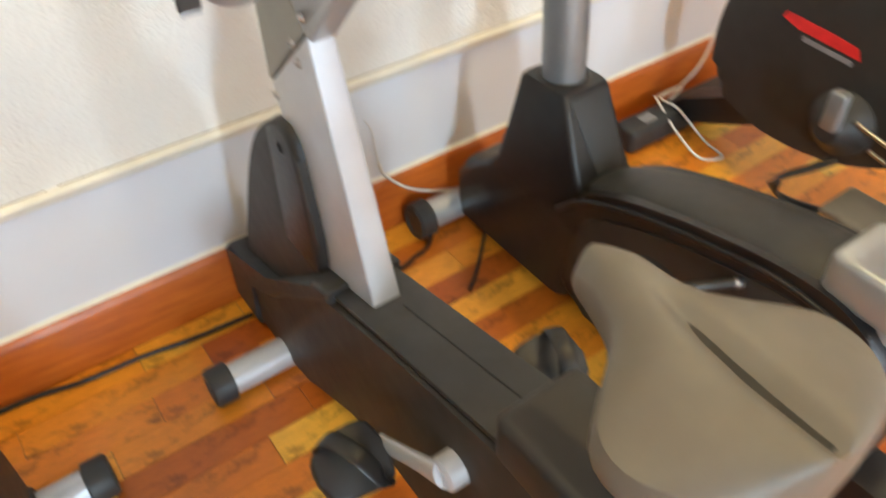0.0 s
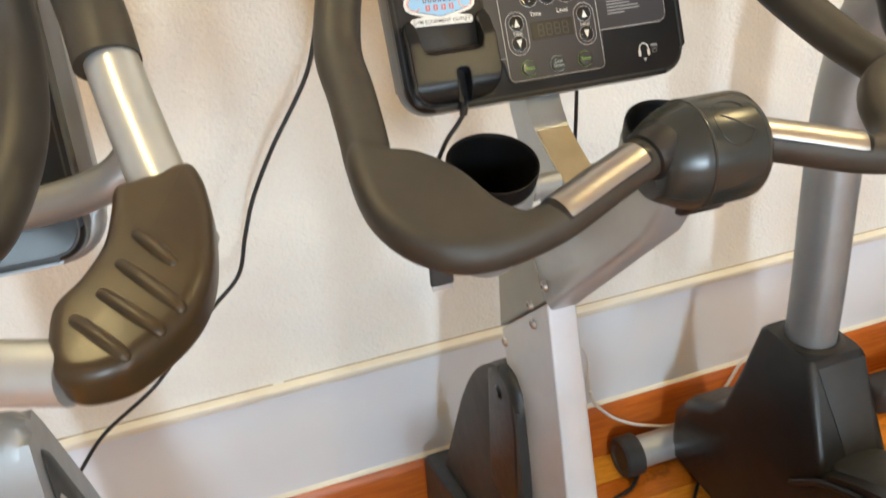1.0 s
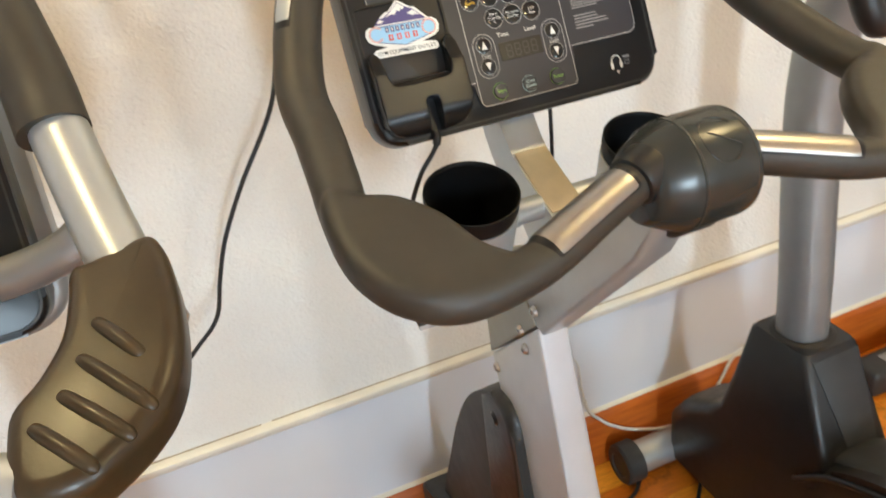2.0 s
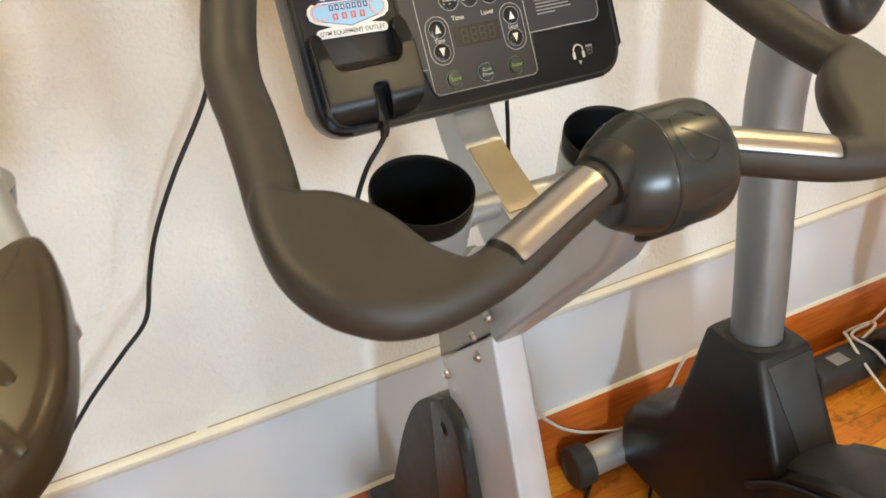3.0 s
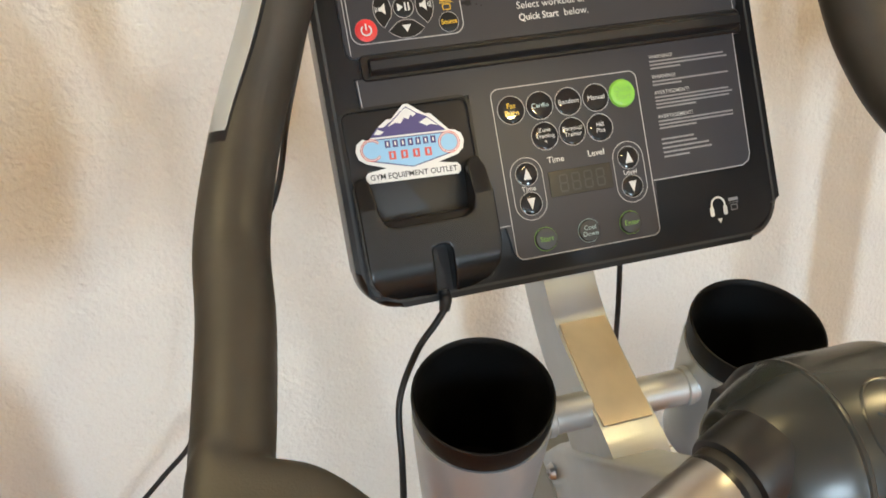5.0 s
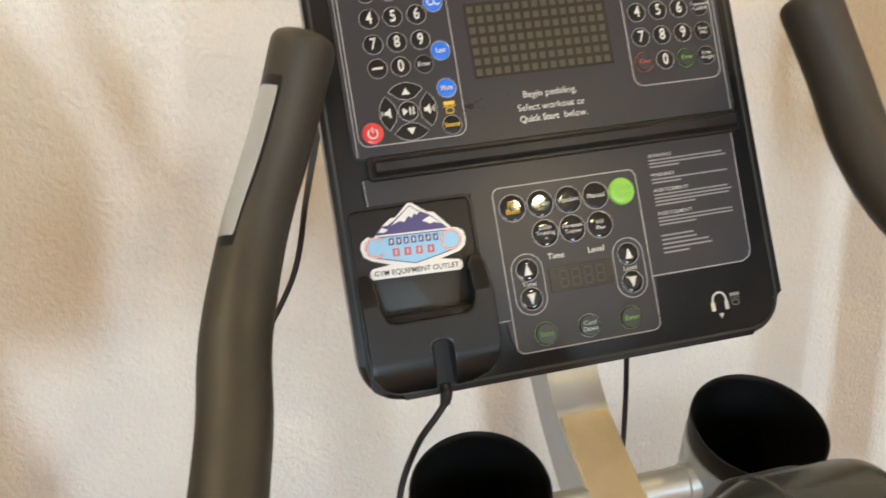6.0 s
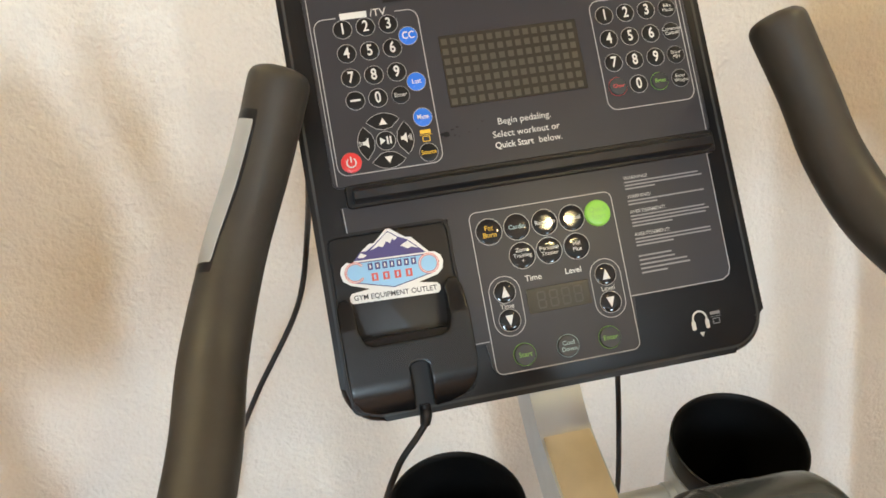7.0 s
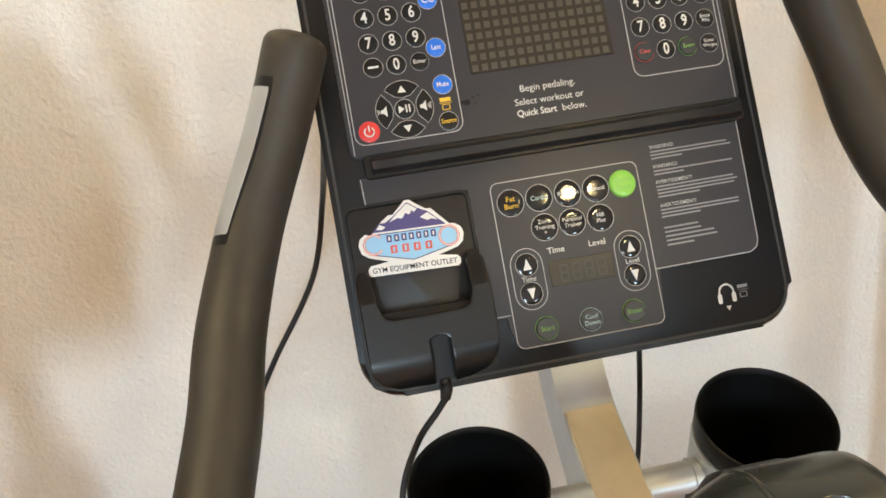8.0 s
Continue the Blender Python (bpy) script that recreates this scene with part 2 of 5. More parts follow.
def slab(outline, w0, w1, m, bev=0.0, seg=3, bm=None):
    """A flat outline given thickness from w0 to w1 along z, edges rounded, moved by m."""
    own = bm is None
    b2 = bmesh.new()
    low = [b2.verts.new((x, y, w0)) for x, y in outline]
    high = [b2.verts.new((x, y, w1)) for x, y in outline]
    b2.faces.new(low[::-1])
    b2.faces.new(high)
    n = len(outline)
    for i in range(n):
        b2.faces.new((low[i], low[(i + 1) % n], high[(i + 1) % n], high[i]))
    if bev:
        caps = [e for e in b2.edges if abs(e.verts[0].co.z - e.verts[1].co.z) < 1e-7]
        bmesh.ops.bevel(b2, geom=caps, offset=bev, segments=seg, affect="EDGES", profile=0.5)
    bmesh.ops.transform(b2, matrix=m, verts=b2.verts)
    if own:
        return b2
    me = bpy.data.meshes.new("t")
    b2.to_mesh(me)
    b2.free()
    bm.from_mesh(me)
    bpy.data.meshes.remove(me)
    return bm


def cushion(outline, w0, w1, r, m, n=5):
    """A flat pad with its rims rounded by r."""
    pts = [Vector(p) for p in outline]
    k = len(pts)
    if sum(pts[i - 1].cross(pts[i]) for i in range(k)) < 0:
        pts.reverse()
    inner = []
    for i in range(k):
        d = (pts[(i + 1) % k] - pts[i - 1]).normalized()
        inner.append(Vector((-d.y, d.x)))
    for _ in range(3):
        inner = [(inner[i - 1] + inner[i] * 2 + inner[(i + 1) % k]).normalized() for i in range(k)]
    bm = bmesh.new()
    levels = [(r * (1 - math.sin(a)), w0 + r * (1 - math.cos(a))) for a in (math.pi / 2 * j / n for j in range(n + 1))]
    levels += [(r * (1 - math.cos(a)), w1 - r * (1 - math.sin(a))) for a in (math.pi / 2 * j / n for j in range(n + 1))]
    rings = [[bm.verts.new(m @ Vector((*(p + q * d), w))) for p, q in zip(pts, inner)] for d, w in levels]
    for a, b in zip(rings, rings[1:]):
        for i in range(k):
            bm.faces.new((a[i], a[(i + 1) % k], b[(i + 1) % k], b[i]))
    for ring_, w in ((rings[0], w0), (rings[-1], w1)):
        c = bm.verts.new(sum((v.co for v in ring_), Vector()) / k)
        for i in range(k):
            bm.faces.new((ring_[i], ring_[(i + 1) % k], c))
    return bm


def fused(bms, voxel=0.0024, rounds=14):
    """Melts closed shapes into one smooth skin."""
    bm = join(bms)
    me = bpy.data.meshes.new("t")
    bm.to_mesh(me)
    bm.free()
    ob = new("t", me)
    r = ob.modifiers.new("r", "REMESH")
    r.mode, r.voxel_size = "VOXEL", voxel
    s = ob.modifiers.new("s", "SMOOTH")
    s.factor, s.iterations = 0.5, rounds
    skin = bpy.data.meshes.new_from_object(ob.evaluated_get(bpy.context.evaluated_depsgraph_get()))
    out = bmesh.new()
    out.from_mesh(skin)
    bpy.data.objects.remove(ob)
    bpy.data.meshes.remove(me)
    bpy.data.meshes.remove(skin)
    return out


def rounded(x0, x1, y0, y1, r, n=6):
    out = []
    for cx, cy, a0 in ((x1 - r, y1 - r, 0), (x0 + r, y1 - r, 90), (x0 + r, y0 + r, 180), (x1 - r, y0 + r, 270)):
        for k in range(n + 1):
            a = radians(a0 + 90 * k / n)
            out.append((cx + r * math.cos(a), cy + r * math.sin(a)))
    return out


def ribbon(outline, width, w, m, closed=True):
    """A thin printed line along an outline, lying at height w."""
    bm = bmesh.new()
    n = len(outline)
    pts = [Vector(p) for p in outline]
    pairs = []
    for i, p in enumerate(pts):
        a = pts[i - 1] if closed or i else p
        b = pts[(i + 1) % n] if closed or i < n - 1 else p
        d = (b - a)
        d = d.normalized() if d.length > 1e-9 else Vector((1, 0))
        nn = Vector((-d.y, d.x)) * width / 2
        pairs.append((bm.verts.new(m @ Vector((*(p + nn), w))), bm.verts.new(m @ Vector((*(p - nn), w)))))
    for i in range(n if closed else n - 1):
        a, b = pairs[i], pairs[(i + 1) % n]
        bm.faces.new((a[0], a[1], b[1], b[0]))
    return bm


def lettering(text, x, y, size, w, m, align="CENTER", bold=0.0, squeeze=1.0):
    """Words in the built-in font as a flat mesh, its middle (or left end) at x, y."""
    cu = bpy.data.curves.new("t", "FONT")
    cu.body, cu.size, cu.align_x, cu.align_y, cu.offset = text, size, align, "CENTER", bold * size
    cu.resolution_u = 3
    ob = bpy.data.objects.new("t", cu)
    me = bpy.data.meshes.new_from_object(ob)
    bm = bmesh.new()
    bm.from_mesh(me)
    bpy.data.objects.remove(ob)
    bpy.data.meshes.remove(me)
    bpy.data.curves.remove(cu)
    bmesh.ops.transform(bm, matrix=m @ Matrix.Translation((x, y, w)) @ Matrix.Diagonal((squeeze, 1, 1, 1)), verts=bm.verts)
    return bm


def join(bms):
    out = bmesh.new()
    for b in bms:
        me = bpy.data.meshes.new("t")
        b.to_mesh(me)
        b.free()
        out.from_mesh(me)
        bpy.data.meshes.remove(me)
    return out


def profile_x(outline, x0, x1, bev=0.0, seg=3, bm=None):
    """An outline of (y, z) given width from x0 to x1, with its rim rounded."""
    m = Matrix(((0, 0, 1, 0), (1, 0, 0, 0), (0, 1, 0, 0), (0, 0, 0, 1)))
    return slab(outline, x0, x1, m, bev, seg, bm)


def round_path(points, n=6):
    """A closed outline smoothed through its points."""
    k = len(points)
    pts = [Vector(p) for p in points]
    out = []
    for i in range(k):
        a, b, c, d = pts[i - 1], pts[i], pts[(i + 1) % k], pts[(i + 2) % k]
        for j in range(n):
            t = j / n
            q = 0.5 * (2 * b + (c - a) * t + (2 * a - 5 * b + 4 * c - d) * t * t + (3 * b - a - 3 * c + d) * t ** 3)
            out.append((q.x, q.y))
    return out


def axis_to(a, b):
    """A pose at a whose z axis runs to b."""
    a, b = Vector(a), Vector(b)
    return Matrix.Translation(a) @ (b - a).to_track_quat("Z", "Y").to_matrix().to_4x4()


# ---- room ----
def setting(name, bm, material, label, category):
    return tagged(part(name, bm, material), label, category, kind="structure")


RAIL_Z, BASE_Z = 0.468, 0.163
setting("wall_north", box(LEFT_X, RIGHT_X, WALL_Y, WALL_Y + 0.15, RAIL_Z, TOP), WALL, "white wall with rough trowelled texture above a dado rail", "wall")
setting("wall_north_dado", box(LEFT_X, RIGHT_X, WALL_Y + 0.003, WALL_Y + 0.15, -0.02, RAIL_Z), DADO, "smooth white painted dado below the rail", "wall")
setting("wall_west", box(LEFT_X - 0.15, LEFT_X, BACK_Y - 0.15, WALL_Y + 0.15, -0.02, TOP), WALL, "plain off-white painted side wall", "wall")
setting("wall_east", box(RIGHT_X, RIGHT_X + 0.15, BACK_Y - 0.15, WALL_Y + 0.15, -0.02, TOP), WALL, "plain off-white painted side wall", "wall")
bm = bmesh.new()
xs = [LEFT_X] + [e for wx, ww in WINDOWS for e in (wx - ww / 2, wx + ww / 2)] + [RIGHT_X]
for i in range(0, len(xs), 2):
    box(xs[i], xs[i + 1], BACK_Y - 0.15, BACK_Y, -0.02, TOP, bm=bm)
for i in range(1, len(xs) - 1, 2):
    box(xs[i], xs[i + 1], BACK_Y - 0.15, BACK_Y, -0.02, SILL, bm=bm)
    box(xs[i], xs[i + 1], BACK_Y - 0.15, BACK_Y, HEAD, TOP, bm=bm)
setting("wall_south", bm, WALL, "off-white wall pierced by two narrow windows", "wall")
setting("ceiling", box(LEFT_X - 0.15, RIGHT_X + 0.15, BACK_Y - 0.15, WALL_Y + 0.15, TOP, TOP + 0.1), CEIL, "plain white painted ceiling", "ceiling")
for i, (wx, ww) in enumerate(WINDOWS):
    fr = bmesh.new()
    for x0, x1, z0, z1 in ((wx - ww / 2, wx - ww / 2 + 0.05, SILL, HEAD), (wx + ww / 2 - 0.05, wx + ww / 2, SILL, HEAD), (wx - ww / 2, wx + ww / 2, SILL, SILL + 0.05), (wx - ww / 2, wx + ww / 2, HEAD - 0.05, HEAD)):
        box(x0, x1, BACK_Y - 0.11, BACK_Y - 0.05, z0, z1, bm=fr)
    w = setting("window_%d" % (i + 1), fr, WHITEMETAL, "white framed window with daylight behind it", "window")
setting("backdrop", box(LEFT_X - 2, RIGHT_X + 2, BACK_Y - 1.6, BACK_Y - 1.55, -1, 4), DAY, "bright hazy daylight outside the windows", "backdrop")

# dado rail, with a short break in its upper bead
bm = profile_x([(WALL_Y + 0.002, RAIL_Z - 0.020), (WALL_Y - 0.006, RAIL_Z - 0.020), (WALL_Y - 0.010, RAIL_Z - 0.015), (WALL_Y - 0.012, RAIL_Z - 0.006), (WALL_Y - 0.017, RAIL_Z - 0.002), (WALL_Y - 0.017, RAIL_Z + 0.004), (WALL_Y - 0.012, RAIL_Z + 0.008), (WALL_Y + 0.002, RAIL_Z + 0.010)], LEFT_X, RIGHT_X)
setting("trim", bm, CREAM, "narrow cream painted dado rail with cracked caulk", "dado rail")
bm = box(LEFT_X, 0.300, WALL_Y - 0.0022, WALL_Y + 0.002, RAIL_Z + 0.0098, RAIL_Z + 0.0118)
box(0.322, RIGHT_X, WALL_Y - 0.0022, WALL_Y + 0.002, RAIL_Z + 0.0098, RAIL_Z + 0.0118, bm=bm)
setting("trim_crack", bm, simple("caulk_crack", (0.42, 0.35, 0.25), 0.8), "thin brown crack along the top of the rail", "crack")
bm = profile_x([(WALL_Y + 0.004, 0), (WALL_Y - 0.020, 0), (WALL_Y - 0.020, BASE_Z - 0.020), (WALL_Y - 0.014, BASE_Z - 0.008), (WALL_Y - 0.008, BASE_Z), (WALL_Y + 0.004, BASE_Z)], LEFT_X, RIGHT_X)
setting("baseboard", bm, BASEWOOD, "tall reddish brown varnished wooden baseboard", "baseboard")
bm = profile_x([(WALL_Y + 0.003, BASE_Z), (WALL_Y - 0.006, BASE_Z), (WALL_Y - 0.001, BASE_Z + 0.006), (WALL_Y + 0.003, BASE_Z + 0.007)], LEFT_X, RIGHT_X)
setting("trim_caulk", bm, CREAM, "uneven cream paint line above the baseboard", "caulk")
floor = setting("floor", box(LEFT_X, RIGHT_X, BACK_Y, WALL_Y, -0.06, -0.004), JOINT, "varnished hardwood floor of mixed orange and brown planks", "floor")
for i, (lx, ly) in enumerate(LAMPS):
    lamp = thing("ceiling_lamp", (lx, ly, TOP), "small round ceiling lamp with a warm lit diffuser", "lamp", "ceiling lamps")
    part("housing", revolve([(0, 0), (0.105, 0), (0.105, -0.012), (0.096, -0.018), (0.080, -0.018), (0.076, -0.010), (0, -0.010)], Matrix.Translation((lx, ly, TOP))), WHITEMETAL, lamp)
    part("diffuser", revolve([(0.074, -0.012), (0.072, -0.026), (0.058, -0.042), (0.032, -0.052), (0, -0.055)], Matrix.Translation((lx, ly, TOP))), LAMPGLOW, lamp)

# ---- upright bikes ----
X = 0.668                                   # middle of the bike whose console is seen


def foot_bar(bike, x0, x1, y, z, r, cap, tube_mat=SILVER):
    part("foot_tube", sweep([(x0 + 0.03, y, z), (x1 - 0.03, y, z)], r, 24, 1), tube_mat, bike)
    for x, s in ((x0, 1), (x1, -1)):
        m = axis_to((x, y, z), (x + s * 0.05, y, z))
        part("end_cap", revolve([(0, 0.004), (cap * 0.55, 0.004), (cap * 0.6, 0), (cap * 0.9, 0.001), (cap, 0.007), (cap, 0.048), (r + 0.0005, 0.052)], m, 28), CHARCOAL, bike, "dark rubber end cap")


def bike_frame(bike, x, shroud=False):
    """The body shell, post and lower covers of one upright bike; one kind has a grey shroud round its post."""
    shell = [(1.50, 0.190), (1.29, 0.262), (1.02, 0.468), (0.80, 0.530), (0.55, 0.590), (0.42, 0.606), (0.30, 0.585), (0.22, 0.47), (0.25, 0.31), (0.45, 0.22), (0.70, 0.19), (0.89, 0.205), (0.98, 0.188), (1.18, 0.06), (1.27, 0.035), (1.46, 0.04)]
    if shroud:
        shell = [(min(a, 1.26), b) for a, b in shell if a != 1.46]
    part("body", profile_x(shell, x - 0.066, x + 0.064, 0.008), BODY, bike, "dark brown-black plastic side shell")
    cover = [(1.555, 0.03), (1.555, 0.185), (1.53, 0.212), (1.285, 0.285), (1.05, 0.488), (0.985, 0.505), (0.985, 0.475), (1.035, 0.462), (1.275, 0.245), (1.42, 0.18), (1.42, 0.03)]
    if not shroud:
        part("front_cover", profile_x(cover, x - 0.074, x + 0.074, 0.012), CHARCOAL, bike, "bevelled charcoal front cover")
    bm = box(-0.060, 0.060, -0.36, 0.36, 0, 0.012, 0.005)
    bmesh.ops.transform(bm, matrix=Matrix.Translation((x, 0.66, 0.566)) @ Matrix.Rotation(math.atan(-0.254), 4, "X"), verts=bm.verts)
    part("top_cover", bm, CHARCOAL, bike, "long charcoal top cover")
    bm = box(-0.0012, 0.0012, -0.32, 0.22, 0.0115, 0.0128)
    bmesh.ops.transform(bm, matrix=Matrix.Translation((x + 0.008, 0.66, 0.566)) @ Matrix.Rotation(math.atan(-0.254), 4, "X"), verts=bm.verts)
    part("cover_seam", bm, BEZEL, bike)
    if shroud:
        hood = round_path([(0.90, 0.47), (0.94, 0.70), (0.98, 0.90), (1.01, 0.955), (1.04, 0.945), (1.10, 0.82), (1.17, 0.65), (1.22, 0.47), (1.24, 0.30), (1.15, 0.30), (1.02, 0.42)], 5)
        part("shroud", profile_x(hood, x - 0.062, x + 0.062, 0.020, 5), GREYTUBE, bike, "rounded grey shroud round the post")
        inner = round_path([(0.95, 0.52), (0.975, 0.72), (1.005, 0.875), (1.025, 0.90), (1.07, 0.80), (1.13, 0.65), (1.17, 0.49), (1.10, 0.44)], 5)
        part("shroud_panel", profile_x(inner, x - 0.064, x + 0.064, 0.003, 2), CHARCOAL, bike, "dark grey inset panel")
        part("beam", profile_x([(0.99, 0.90), (1.05, 0.93), (1.00, 1.06), (0.80, 1.195), (0.785, 1.175), (0.93, 1.03)], x - 0.028, x + 0.028, 0.006), SILVER, bike, "silver handlebar beam")
        part("bolt", revolve([(0, 0.004), (0.006, 0.004), (0.009, 0.001), (0.011, 0)], axis_to((x + 0.064, 1.01, 0.83), (x + 0.1, 1.01, 0.83)), 18), BOLT, bike)
    else:
        fender = round_path([(1.06, 0.46), (1.070, 0.68), (1.10, 0.745), (1.16, 0.735), (1.245, 0.660), (1.32, 0.545), (1.39, 0.40), (1.45, 0.27), (1.46, 0.20), (1.25, 0.24)], 5)
        part("fender", profile_x(fender, x - 0.046, x + 0.046, 0.018, 4), BODY, bike, "rounded dark flywheel fender")
        band = [(1.058, 0.46), (1.066, 0.66), (1.082, 0.728), (1.104, 0.748), (1.135, 0.748), (1.165, 0.736), (1.190, 0.716), (1.195, 0.46)]
        part("post_cover", profile_x(band, x - 0.048, x + 0.048, 0.016, 4), BLACK, bike, "black cover behind the post")
        for s in (-1, 1):
            part("cover_bolt", revolve([(0, 0.004), (0.007, 0.004), (0.010, 0.001), (0.013, 0.0), (0.014, -0.004)], axis_to((x + s * 0.048, 1.135, 0.700), (x + s * 0.06, 1.135, 0.700)), 20), BEZEL, bike)
        post = [(0.895, 0.475), (1.008, 0.938), (1.160, 0.800), (1.066, 0.470)]
        bm = profile_x(post, x - 0.031, x + 0.021, 0.006)
        for v in bm.verts:
            if v.co.x > x:
                v.co.x -= 0.010 * (v.co.z - 0.47) / 0.46
        part("post", bm, WHITEMETAL, bike, "white enamelled box-section post")
        head = [(1.010, 0.9395), (1.045, 0.985)] + [(1.09 + 0.075 * math.cos(a), 0.915 + 0.08 * math.sin(a)) for a in (radians(95 - 14 * k) for k in range(9))] + [(1.162, 0.8015)]
        part("post_head", profile_x(head, x - 0.0318, x + 0.0125, 0.004), OLIVE, bike, "olive-grey rounded post head")
        beam = [(1.000, 0.930), (1.012, 0.938), (1.085, 0.992), (1.050, 1.030), (0.80, 1.195), (0.785, 1.175), (0.812, 1.128)]
        part("beam", profile_x(beam, x - 0.030, x + 0.012, 0.006), SILVER, bike, "silver box-section handlebar beam")
        for y, z in ((1.043, 0.884), (1.142, 0.786), (1.047, 1.004), (1.010, 0.962), (1.052, 0.908)):
            for s in (-1, 1):
                m = axis_to((x + (0.0122 if s > 0 else -0.0315), y, z), (x + s * 0.05, y, z))
                part("bolt", revolve([(0, 0.002), (0.003, 0.002), (0.0035, 0.005), (0.006, 0.004), (0.0078, 0)], m, 18), BOLT, bike)
    foot_bar(bike, x - 0.25, x + (0.25 if x > 0.3 else 0.205), 1.30 if x > 0.3 else 1.225, 0.046, 0.036, 0.045, WHITEMETAL)
    foot_bar(bike, x - 0.235, x + 0.235, 0.24, 0.046, 0.036, 0.045, WHITEMETAL)
    part("rear_leg", box(x - 0.05, x + 0.05, 0.19, 0.30, 0.03, 0.35, 0.01), BLACK, bike)
    if x < 0.3:
        part("transport_wheel", revolve([(0, 0.0), (0.030, 0.0), (0.046, 0.004), (0.049, 0.010), (0.049, 0.022), (0.046, 0.028), (0.037, 0.030)], axis_to((x + 0.040, 1.225, 0.05), (x + 0.2, 1.225, 0.05)), 28), CHARCOAL, bike, "dark rubber transport wheel")


def crank_set(bike, x):
    for s, dy, dz in ((-1, 0.105, -0.065), (1, 0.050, -0.020)):
        hx, y, z = x + s * 0.085, 0.635, 0.455
        part("crank_boss", revolve([(0, 0.006), (0.008, 0.006), (0.009, 0.010), (0.022, 0.010), (0.027, 0.006), (0.028, -0.03)], axis_to((hx, y, z), (hx + s * 0.1, y, z)), 24), WHITEMETAL, bike)
        arm = sweep([(hx + s * 0.008, y, z), (hx + s * 0.012, y + dy * 0.6, z + dz * 0.6), (hx + s * 0.02, y + dy * 1.35, z + dz * 1.35)], [0.021, 0.017, 0.017], 16, 6, flat=0.6, up=(1, 0, 0))
        part("crank_arm", arm, WHITEMETAL, bike, "pale metal crank arm")
        py, pz, px = y + dy * 1.3, z + dz * 1.3, hx + s * 0.03
        ped = round_path([(px, py - 0.045), (px + s * 0.05, py - 0.05), (px + s * 0.10, py - 0.035), (px + s * 0.105, py + 0.03), (px + s * 0.06, py + 0.055), (px, py + 0.045)], 4)
        m = Matrix.Translation((0, py, pz)) @ Matrix.Rotation(radians(25), 4, "X") @ Matrix.Translation((0, -py, 0))
        pedal = part("pedal", slab(ped, -0.016, 0.016, m, 0.008, 3), CHARCOAL, bike, "dark grey plastic pedal")
        strap = sweep([m @ Vector(q) for q in ((px + s * 0.02, py - 0.05, 0.0), (px + s * 0.03, py - 0.045, 0.045), (px + s * 0.05, py, 0.07), (px + s * 0.07, py + 0.045, 0.045), (px + s * 0.08, py + 0.05, 0))], 0.016, 12, 6, flat=0.22, up=(0, 0, 1))
        part("strap", strap, BLACK, pedal, "black rubber pedal strap")


